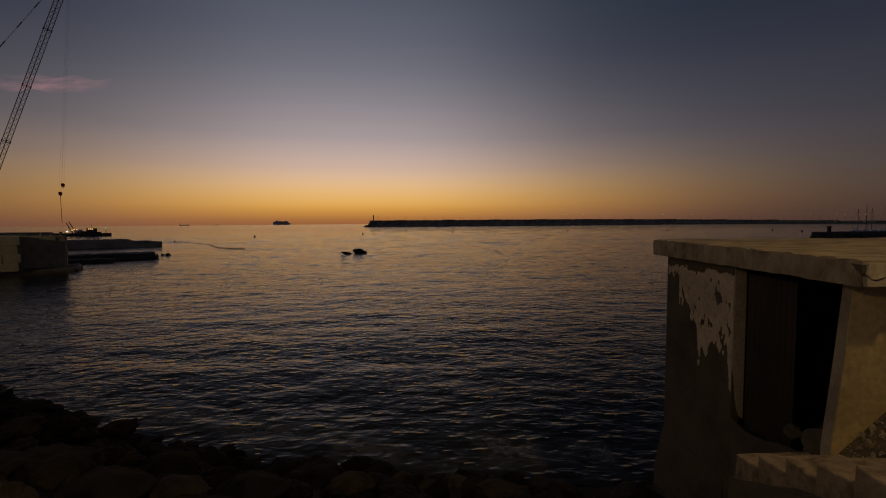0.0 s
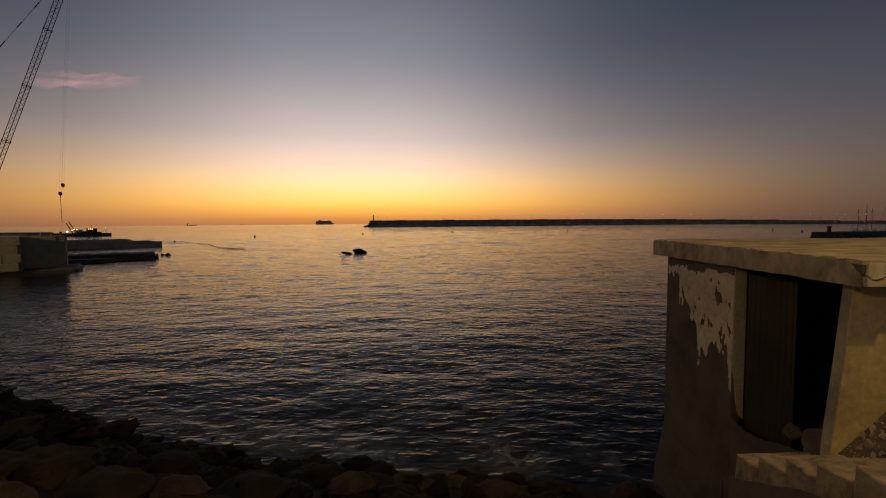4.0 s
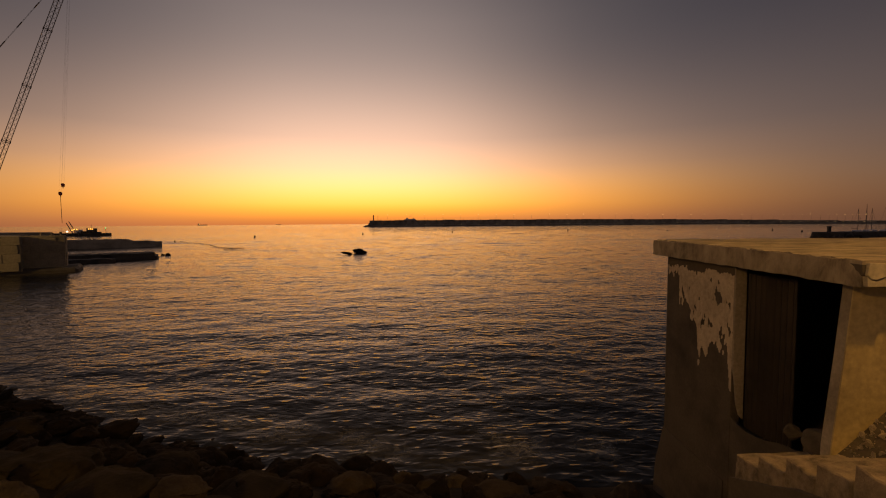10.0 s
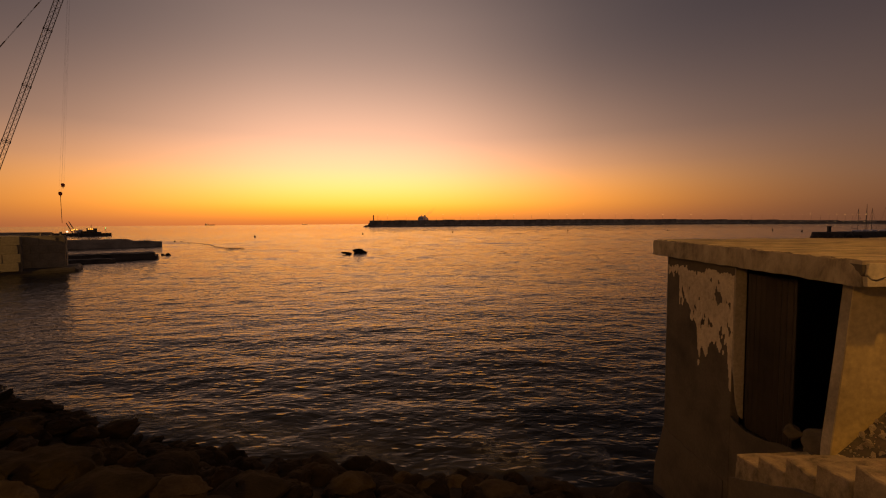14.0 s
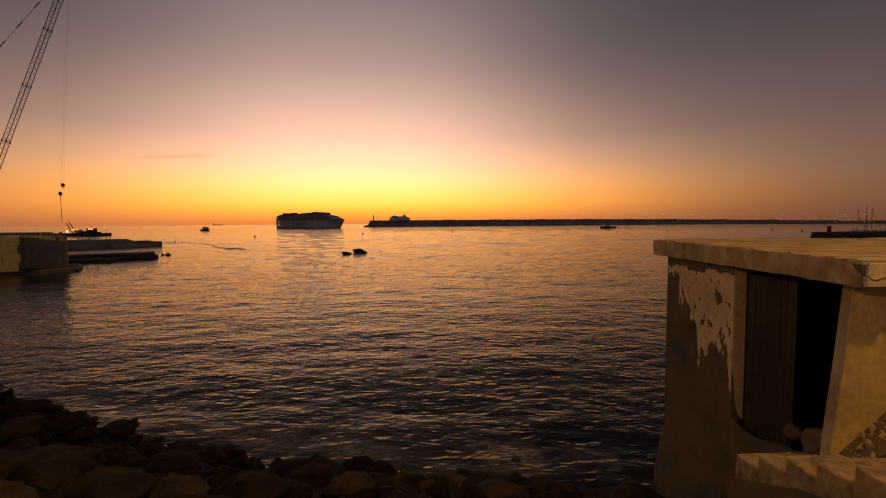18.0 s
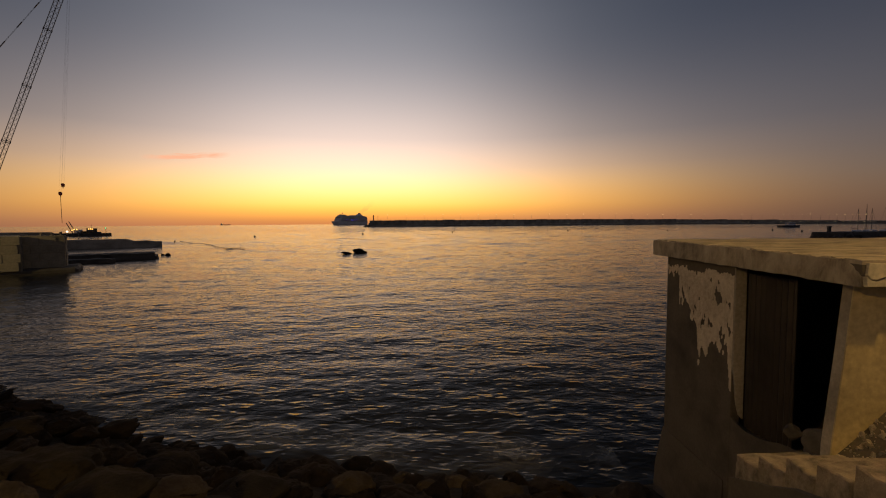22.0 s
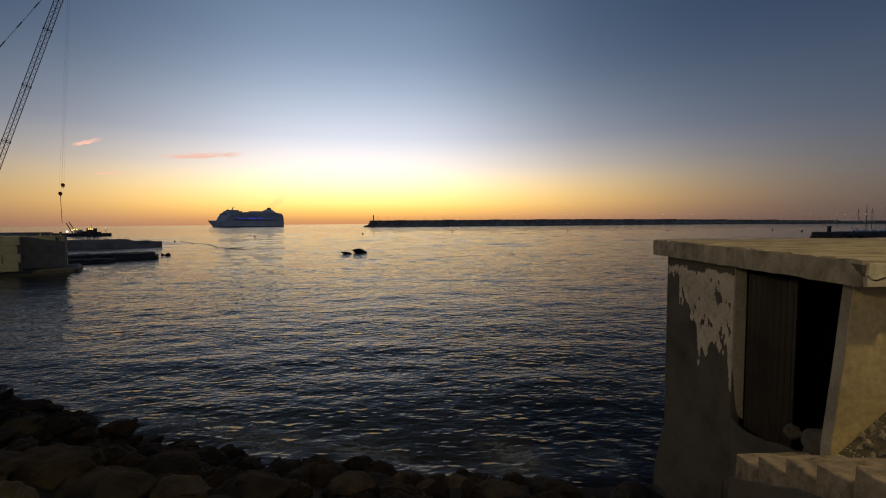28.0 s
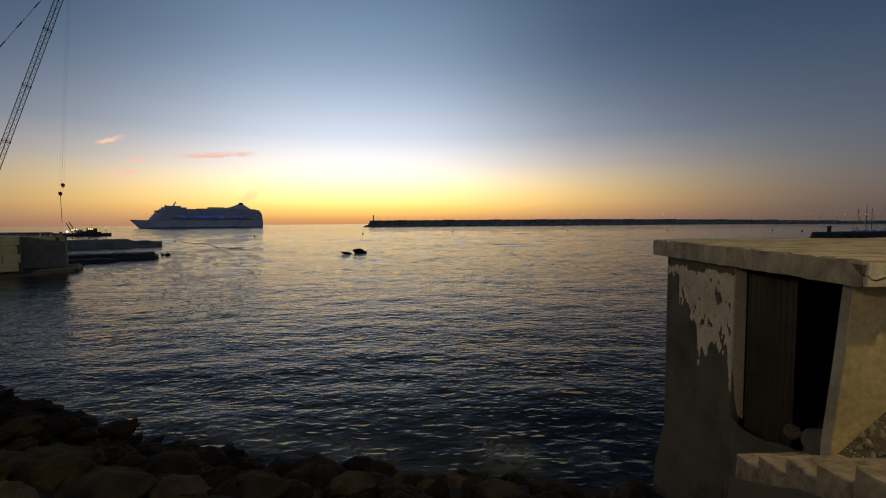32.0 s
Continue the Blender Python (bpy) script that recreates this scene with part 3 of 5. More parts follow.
    ext = bmesh.ops.extrude_face_region(bm, geom=bm.faces[:])
    for v in ext["geom"]:
        if isinstance(v, bmesh.types.BMVert):
            v.co.z -= 0.04
    part("roof_screed", bm, M_SCREED, hut, "cracked and furrowed cement screed")
    # dark break in the slab's edge by the near corner
    gap = [(4.08, 5.085), (4.04, 5.06), (4.02, 5.03), (3.99, 5.01), (3.965, 4.975), (3.955, 5.0), (3.96, 5.08)]
    part("broken_edge", rough_up(prism(bmesh.new(), gap, HUT_X - 0.122, HUT_X - 0.05, "x"), 0.004, 20), M_RENDER, hut, "dark broken arris")
    # broken mortar repair at the near corner
    crack = [(3.925, 4.985), (3.967, 4.943), (4.01, 4.931), (4.08, 4.957), (4.14, 4.987), (4.3, 4.99), (4.45, 5.02)]
    over = [(x, z + 0.008) for x, z in crack] + [(4.45, 5.10), (4.2, 5.095), (3.94, 5.10)]
    under = [(x, z - 0.008) for x, z in crack] + [(4.45, 4.88), (3.93, 4.876)]
    for outline in (over, under):
        bm = prism(bmesh.new(), outline, 3.93, 3.995)
        bmesh.ops.bevel(bm, geom=bm.edges[:], offset=0.004, segments=1, affect="EDGES")
        part("corner_repair", rough_up(bm, 0.008, 9), M_MORTAR, hut, "cracked pale mortar patch")

    # remnants of pale plaster
    def upper(y, z):
        f = noise.noise(Vector((y * 3.1, z * 1.6, 2.0))) * 0.25 + noise.noise(Vector((y * 8, z * 4.2, 7.0))) * 0.45 + noise.noise(Vector((y * 21, z * 9, 1.0))) * 0.45
        low = lerp_table([(5.80, 2.95), (5.90, 3.25), (5.935, 3.55), (5.99, 3.74), (6.127, 3.60), (6.296, 3.69), (6.41, 3.50), (6.575, 3.42), (6.634, 3.30), (6.66, 3.4), (6.69, 3.78), (6.75, 3.97),
                          (6.89, 4.03), (6.95, 4.15), (7.2, 4.2), (7.23, 4.58), (7.57, 4.62), (7.6, 4.9)], y)
        top = lerp_table([(5.8, 4.79), (6.03, 4.77), (6.2, 4.73), (6.3, 4.80), (6.52, 4.76), (6.70, 4.67), (7.04, 4.75), (7.58, 4.73)], y)
        edge = min((z - low) * 0.9, (top - z) * 2.0, 0.13)
        # flaked spots below the slab, by the doorway and down the middle
        for hy, hz, ry, rz in ((6.21, 4.36, 0.06, 0.12), (5.956, 4.35, 0.035, 0.09), (6.06, 3.86, 0.06, 0.16), (6.36, 3.95, 0.03, 0.05), (5.96, 3.98, 0.03, 0.12), (6.75, 4.1, 0.03, 0.08), (7.1, 4.32, 0.05, 0.1)):
            wy, wz = y + 0.07 * noise.noise(Vector((y * 11, z * 7, 3.0))), z + 0.12 * noise.noise(Vector((y * 9, z * 6, 8.0)))
            edge = min(edge, 0.16 * (math.hypot((wy - hy) / ry, (wz - hz) / rz) - 0.9))
        return edge * 1.6 + f * 0.50 - 0.03
    plaster_patches(upper, 5.862, 7.615, 2.9, 4.85, HUT_X - 0.002, hut)


build_hut()

chunk = new("concrete_chunk", boulder_mesh(77, M_RENDER, 2))
chunk.matrix_basis = pose(4.13, 4.93, 2.99, 10, -12, 20) @ Matrix.Diagonal((0.10, 0.13, 0.13, 1))
tagged(chunk, "broken grey concrete chunk lying on the doorway sill", "rubble")


heap = new("debris_heap", boulder_mesh(78, M_RENDER, 5, 0.3))
heap.matrix_basis = pose(4.22, 4.58, 2.98, 6, -8, 10) @ Matrix.Diagonal((0.22, 0.27, 0.24, 1))
tagged(heap, "low dark heap of earth and debris inside the doorway", "debris")


def build_stairs():
    st = thing("stairs", pose(0, 0, 0), "worn concrete steps rising beside the hut", "stairs")
    xl, xr = 3.15, 3.93
    y = 4.494
    for k in range(7):
        z = 2.992 + 0.1555 * k
        bm = boxed(xl + random.uniform(-0.01, 0.01), xr + (0.5 if k else 0.0), y - 0.326 * (k + 1), y - 0.326 * k - 0.002, z - 0.5, z, 0.012)
        bmesh.ops.subdivide_edges(bm, edges=[e for e in bm.edges if e.calc_length() > 0.25], cuts=7, use_grid_fill=True)
        part("step", rough_up(rough_up(bm, 0.016, 4, k), 0.009, 14, k), M_STEP, st)
    bm = prism(bmesh.new(), [(4.52, 0.3), (4.52, 2.72), (4.3, 2.8), (3.2, 3.32), (2.0, 3.9), (2.0, 0.3)], xl - 0.05, xl + 0.5, "x")
    bmesh.ops.subdivide_edges(bm, edges=bm.edges[:], cuts=6, use_grid_fill=True)
    part("side_wall", rough_up(bm, 0.04, 3.0), M_RENDER, st)


build_stairs()


def build_rubble():
    r = random.Random(9)
    stones = []
    def bank(x):
        return 3.08 + min(0.9, 0.95 * max(0.0, x - 3.9))
    for k in range(290):
        x, y = r.uniform(3.9, 4.6), r.uniform(3.7, 4.17)
        stones.append((x, y, bank(x) + r.uniform(-0.012, 0.02), 0.008 + 0.030 * r.random() ** 4))
    base = boxed(3.935, 8.0, 2.6, 4.185, 2.2, 3.1)
    bmesh.ops.subdivide_edges(base, edges=base.edges[:], cuts=24, use_grid_fill=True)
    for v in base.verts:
        if v.co.z > 3.05:
            v.co.z = bank(v.co.x) - 0.02 + 0.03 * noise.noise(v.co * 5)
    tagged(part("rubble_bank", base, M_RENDER), "bank of loose earth against the hut wall", "earth bank")
    meshes = [boulder_mesh(s, M_PLASTER, 1) for s in (31, 32, 33, 34)]
    for x, y, z, s in stones:
        ob = new("stone", r.choice(meshes))
        ob.matrix_basis = pose(x, y, z, r.uniform(0, 90), r.uniform(0, 90), r.uniform(0, 360)) @ Matrix.Diagonal((s * 1.3, s, s * 0.7, 1))
        tagged(ob, "small pale broken stone in the rubble by the hut", "stone", "rubble stones")


build_rubble()


# ---- quay, jetties and works at the far side of the cove ----
def build_quay():
    quay = thing("quay", pose(0, 0, 0), "high concrete block quay rising from the water", "quay")
    # front face runs from (-78, 40.2) to (-45.6, 52); e along it, n towards the water
    a, b = Vector((-74.7, 30.4, 0)), Vector((-45.6, 51.6, 0))
    e = (b - a).normalized()
    ang = math.degrees(math.atan2(e.y, e.x))
    quay.matrix_basis = pose(b.x, b.y, 0, 0, 0, ang)
    # the end is narrower than the rest
    plan = [(-36, 0.1), (-0.06, 0.1), (-0.06, 2.6), (-5.0, 2.6), (-5.0, 13), (-36, 13)]
    part("core", prism(bmesh.new(), plan, -2.0, 4.15, "z"), M_BLOCK, quay)
    part("cap", prism(bmesh.new(), [(x - 0.04 if x > -30 else x, y) for x, y in plan], 4.152, 4.38, "z"), M_BLOCK, quay)
    bm = boxed(-36, 1.2, -1.0, 4.0, -2.0, 0.6, 0.3)
    bmesh.ops.subdivide_edges(bm, edges=bm.edges[:], cuts=8, use_grid_fill=True)
    part("toe", rough_up(bm, 0.25, 0.6), M_DARKSTONE, quay, "weed-darkened stone toe of the quay")
    me = boxed(-0.745, 0.745, 0, 0.42, 0, 0.90, 0.025)
    first = None
    for course in range(4):
        n = 22
        for k in range(n):
            x = -0.80 - 1.52 * k - (0.76 if course % 2 else 0.0)
            if first is None:
                first = part("block", me, M_BLOCK, quay)
                ob = first
            else:
                ob = new("block", first.data)
                ob.parent = quay
            ob.matrix_basis = pose(x, random.uniform(-0.04, 0.03), 0.5 + 0.915 * course)
    # the short end wall is one block deep
    for course in range(4):
        ob = new("block", first.data)
        ob.parent = quay
        ob.matrix_basis = pose(random.uniform(-0.03, 0.02), 1.1 + (0.5 if course % 2 else 0), 0.5 + 0.915 * course, 0, 0, 90)
    # near end of the quay stands a little proud and catches the floodlight
    part("near_pier", boxed(-36, -3.7, -0.9, -0.05, 0.3, 4.36, 0.04), M_BLOCK, quay, "pale lit block pier")
    for k in range(4):
        for c in range(4):
            ob = new("block", first.data)
            ob.parent = quay
            ob.matrix_basis = pose(-4.48 - 1.52 * k - (0.0 if c % 2 else 0.2), -1.3 + random.uniform(-0.03, 0.03), 0.42 + 0.985 * c) @ Matrix.Diagonal((1, 1, 1.09, 1))


build_quay()


def build_jetty(name, pts, half, z, label, mat, seed, drop=()):
    """A low stone jetty along pts, with a ragged top and sides."""
    bm = bmesh.new()
    rings = []
    dense = []
    for (x0, y0), (x1, y1) in zip(pts, pts[1:]):
        for k in range(14):
            dense.append((x0 + (x1 - x0) * k / 14, y0 + (y1 - y0) * k / 14))
    dense.append(pts[-1])
    d = Vector((pts[-1][0] - pts[0][0], pts[-1][1] - pts[0][1])).normalized()
    nx, ny = -d.y, d.x
    for k, (x, y) in enumerate(dense):
        end = 1.0 if k < len(dense) - 1 else 0.75
        zz = z * (1 + 0.05 * noise.noise(Vector((k * 0.7, seed, 0)))) * (1.0 if k < len(dense) - 2 else 0.85)
        if drop and k >= drop[0] * (len(dense) - 1):
            zz *= drop[1]
        h = half * end
        prof = [(-h * 1.2, -2.0), (-h * 1.08, 0.1), (-h, zz * 0.55), (-h * 0.96, zz), (0, zz * 1.03), (h * 0.96, zz), (h, zz * 0.5), (h * 1.2, -2.0)]
        rings.append([(x + nx * u, y + ny * u, v) for u, v in prof])
    loft(bm, rings)
    bmesh.ops.subdivide_edges(bm, edges=[e for e in bm.edges if e.calc_length() > 0.9], cuts=2, use_grid_fill=True)
    rough_up(bm, 0.16, 0.9, seed)
    return tagged(part(name, bm, mat), label, "jetty")


build_jetty("stone_jetty", [(-104, 92), (-92, 101), (-74.3, 113)], 2.2, 2.05, "long low stone jetty reaching out from the quay", M_JETTY, 1.0, (0.84, 0.74))
build_jetty("stone_ledge", [(-60, 57.6), (-54.5, 61.6), (-49.9, 64.9)], 1.1, 0.6, "low weedy stone ledge at the foot of the quay", M_DARKSTONE, 5.0)
build_jetty("stone_jetty", [(-66, 60.7), (-58, 66.0), (-50.6, 70.7), (-48.2, 72.3)], 2.1, 1.0, "dark weed-covered jetty just above the water", M_DARKSTONE, 2.0, (0.93, 0.6))
build_jetty("harbour_mole", [(260, 182), (160, 139), (122, 131.9), (117.4, 131.2)], 4.2, 1.75, "dark rubble mole with a stub light on its end", M_DARKSTONE, 3.0)


def build_jetty_steps():
    rail = thing("jetty_railing", pose(-83, 107.5, 1.9), "thin steel railing posts on the jetty", "railing")
    for k in range(3):
        part("post", tube(bmesh.new(), (-4 + k * 1.1, -2.2, -0.1), (-4 + k * 1.1, -2.2, 1.0), 0.05), M_STEEL, rail)
    part("rail", tube(bmesh.new(), (-4, -2.2, 0.95), (-1.8, -2.2, 0.95), 0.04), M_STEEL, rail)


build_jetty_steps()


def lattice(bm, p, q, w0, w1, bays, chord, web):
    """A four-chord lattice mast from p to q."""
    p, q = Vector(p), Vector(q)
    d = (q - p).normalized()
    s = d.cross(Vector((0, 1, 0))).normalized()
    u = s.cross(d).normalized()

    def corner(k, i):
        f = k / bays
        w = (w0 + (w1 - w0) * f) / 2
        sx, sy = ((-1, -1), (1, -1), (1, 1), (-1, 1))[i]
        return p + (q - p) * f + s * sx * w + u * sy * w
    for i in range(4):
        tube(bm, corner(0, i), corner(bays, i), chord, n=6)
    for k in range(bays):
        for i in range(4):
            j = (i + 1) % 4
            a, b = (corner(k, i), corner(k + 1, j)) if k % 2 else (corner(k, j), corner(k + 1, i))
            tube(bm, a, b, web, n=4)
    return bm


pad = boxed(-118, -84.8, 72, 93, -2.0, 4.2, 0.1)
tagged(part("crane_hardstanding", pad, M_BLOCK), "concrete hardstanding that carries the crane", "hardstanding")


def build_crane():
    """A crawler crane on the quay; its boom leans over the cove."""
    D = 82.0
    foot = Vector((-89.5, D, 5.9))
    tip = Vector((-68.15, D, 53.4))
    crane = thing("crawler_crane", pose(0, 0, 0), "tall lattice-boom crawler crane with hook blocks hanging", "crane")
    cuts = [0.0, 0.12, 0.33, 0.545, 0.76, 0.93, 1.0]
    widths = [0.4, 0.8, 0.8, 0.8, 0.8, 0.75, 0.4]
    for k in range(6):
        a, b = foot.lerp(tip, cuts[k]), foot.lerp(tip, cuts[k + 1])
        bays = max(3, int((b - a).length / 0.95))
        part("boom_section", lattice(bmesh.new(), a, b, widths[k], widths[k + 1], bays, 0.06, 0.028), M_STEEL, crane)
    for c in cuts[1:-1]:
        a = foot.lerp(tip, c)
        d = (tip - foot).normalized()
        part("splice", lattice(bmesh.new(), a - d * 0.25, a + d * 0.25, 0.85, 0.85, 1, 0.08, 0.05), M_STEEL, crane)
    back = Vector((-100.0, D + 1, 22.5))
    for oy in (-0.06, 0.06):
        o = Vector((0, oy, 0))
        part("pendant_rope", tube(bmesh.new(), tip + o, back + o, 0.018, n=5), M_ROPE, crane)
    for k in range(1, 9):
        p = tip.lerp(back, k / 9.0)
        d = (back - tip).normalized()
        bm = tube(bmesh.new(), p - d * 0.7, p + d * 0.7, 0.09, n=6)
        part("pendant_link", bm, M_STEEL, crane)
    part("gantry", lattice(bmesh.new(), (-93, D + 1, 7), back, 1.6, 1.2, 14, 0.1, 0.05), M_STEEL, crane)
    part("boom_point", tube(bmesh.new(), tip + Vector((-0.2, -0.6, 0)), tip + Vector((-0.2, 0.6, 0)), 0.55, n=16), M_STEEL, crane)
    # hoist lines and hook blocks
    for x, z, down in ((-72.2, 13.25, 0.0), (-72.8, 11.65, 5.0)):
        for o in (-0.22, 0.22):
            part("hoist_rope", tube(bmesh.new(), (x + o, D, z + 0.4), (tip.x + o - 0.3, D, tip.z), 0.006, n=5), M_ROPE, crane)
        bm = bmesh.new()
        prism(bm, [(x - 0.13, z - 0.3), (x + 0.13, z - 0.3), (x + 0.22, z + 0.0), (x + 0.2, z + 0.2), (x + 0.1, z + 0.36), (x - 0.1, z + 0.36), (x - 0.2, z + 0.2), (x - 0.22, z + 0.0)], D - 0.2, D + 0.2)
        block = part("hook_block", bm, M_HOOK, crane, "red painted hook block")
        part("hook", tube(bmesh.new(), (x, D, z - 0.6), (x, D, z - 0.28), 0.05, 0.09), M_STEEL, block)
        if down:
            part("sling", tube(bmesh.new(), (x, D, z - 0.6 - down), (x, D, z - 0.6), 0.04, n=6), M_ROPE, crane)
    # upper works and crawlers
    part("car_body", boxed(-93, -89.5, D - 2.0, D + 2.0, 4.9, 6.0, 0.1), M_STEEL, crane)
    part("upper_works", boxed(-98, -88.5, D - 1.6, D + 1.6, 5.9, 8.3, 0.15), M_STEEL, crane)
    part("cab", boxed(-89.8, -87.6, D - 2.7, D - 1.65, 5.9, 8.0, 0.12), M_GLASS, crane)
    for oy in (-2.4, 2.4):
        part("crawler_track", boxed(-98, -91.0, D + oy - 0.55, D + oy + 0.55, 4.2, 5.4, 0.4), M_STEEL, crane)


build_crane()


def build_works_barge():
    """A low pier with plant and floodlights beyond the jetties."""
    pier = thing("works_pier", pose(-190.5, 230, 0, 0, 0, 0) @ Matrix.Diagonal((0.72, 0.82, 0.9, 1)), "low dark works pier with plant and amber floodlights", "pier")
    part("deck", boxed(-34, 14, -4, 4, -2, 1.75, 0.2), M_DARKSTONE, pier)
    for x, lean, h in ((-13.5, -2.6, 6.2), (-11.0, -3.0, 7.0)):
        part("derrick", lattice(bmesh.new(), (x + 2, 0, 1.75), (x + lean, 0, 1.75 + h), 0.45, 0.22, 8, 0.08, 0.045), M_STEEL, pier)
    house = part("deckhouse", boxed(0.5, 5.0, -2, 2, 1.75, 4.4, 0.1), M_DARKSTONE, pier)
    part("mast", tube(bmesh.new(), (2.6, 0, 4.4), (2.6, 0, 6.8), 0.1), M_STEEL, pier)
    post = part("end_post", tube(bmesh.new(), (13.3, 0, 1.75), (13.3, 0, 4.6), 0.15), M_STEEL, pier)
    bm = bmesh.new()
    bmesh.ops.create_icosphere(bm, subdivisions=2, radius=0.3, matrix=Matrix.Translation((13.3, -0.3, 4.7)))
    part("beacon", bm, M_GREENGLOW, post, "small green beacon")
    part("site_cabin", boxed(-8.5, -4.5, -2.0, 0.5, 1.75, 3.9, 0.1), M_HULL, pier, "pale site cabin")
    part("site_cabin", boxed(-3.8, -1.2, -2.0, 0.5, 1.75, 3.0, 0.1), M_DARKSTONE, pier)
    part("parapet", boxed(5.2, 13.0, -3.9, -3.4, 1.75, 2.5, 0.05), M_DARKSTONE, pier)
    part("deckhouse_roof", boxed(0.2, 5.3, -2.2, 2.2, 4.4, 4.6, 0.05), M_STEEL, house)
    part("window_strip", boxed(0.9, 4.6, -2.06, -1.9, 3.2, 3.9), M_GLASS, house)
    for x, y, z in ((-9.0, -3, 3.6), (-7.5, -3, 4.0), (-5.5, -3, 4.0), (3.4, -3.0, 4.2), (4.7, -3, 4.3), (5.9, -3.0, 4.2)):
        part("lamp_post", tube(bmesh.new(), (x, y + 0.3, 1.7), (x, y + 0.3, z), 0.08), M_STEEL, pier)
        bm = bmesh.new()
        bmesh.ops.create_icosphere(bm, subdivisions=2, radius=0.34, matrix=Matrix.Translation((x, y, z)))
        part("floodlight", bm, M_AMBERGLOW, pier, "glowing amber floodlight")
    for x in (-24, -18, -5, 8):
        part("bollard", tube(bmesh.new(), (x, -3, 1.7), (x, -3, 2.5), 0.35, 0.28), M_STEEL, pier)


build_works_barge()


def build_quay_lamps():
    for x, y in ((-47.2, 53.8), (-54.5, 50.5), (-57.3, 49.5)):
        p = thing("quay_lamp", pose(x, y, 4.38), "small lit lamp on the quay top", "lamp", "quay lamps")
        part("post", tube(bmesh.new(), (0, 0, 0), (0, 0, 0.35), 0.05), M_STEEL, p)
        bm = bmesh.new()
        bmesh.ops.create_icosphere(bm, subdivisions=2, radius=0.11, matrix=Matrix.Translation((0, 0, 0.42)))
        part("globe", bm, M_WHITEGLOW, p)


build_quay_lamps()


def build_quay_fittings():
    """Bollards on the quay's end, and a signpost on the jetty."""
    for x, y, h in ((-47.3, 53.0, 0.32), (-48.0, 52.6, 0.22), (-49.0, 52.2, 0.3)):
        b = thing("bollard", pose(x, y, 4.38), "short dark iron mooring bollard on the quay", "bollard", "quay bollards")
        part("stem", tube(bmesh.new(), (0, 0, 0), (0, 0, h), 0.13, 0.11, 10), M_STEEL, b)
        part("cap", tube(bmesh.new(), (0, 0, h), (0, 0, h + 0.09), 0.17, 0.14, 10), M_STEEL, b)
    sign = thing("signpost", pose(-88.5, 104.0, 1.7), "thin signpost on the stone jetty", "signpost")
    part("post", tube(bmesh.new(), (0, 0, 0), (0, 0, 2.4), 0.06), M_STEEL, sign)
    part("board", boxed(-0.25, 0.25, -0.04, 0.04, 1.9, 2.4, 0.01), M_STEEL, sign)


build_quay_fittings()


# ---- breakwater across the harbour mouth ----
WALL = [(-118, 690), (40, 722), (211, 735), (401, 767), (525, 734), (562, 630), (611, 546), (728, 429), (910, 377)]


def along(s):
    """The place and heading s metres along the breakwater."""
    for (x0, y0), (x1, y1) in zip(WALL, WALL[1:]):
        d = math.hypot(x1 - x0, y1 - y0)
        if s <= d:
            return Vector((x0 + (x1 - x0) * s / d, y0 + (y1 - y0) * s / d, 0)), math.atan2(y1 - y0, x1 - x0)
        s -= d
    return Vector((*WALL[-1], 0)), math.atan2(y1 - y0, x1 - x0)


def wall_top(s):
    return lerp_table([(0, 10.4), (160, 10.4), (333, 10.3), (525, 9.0), (600, 7.8), (690, 6.2), (770, 4.4), (861, 3.8), (1200, 3.6)], s)


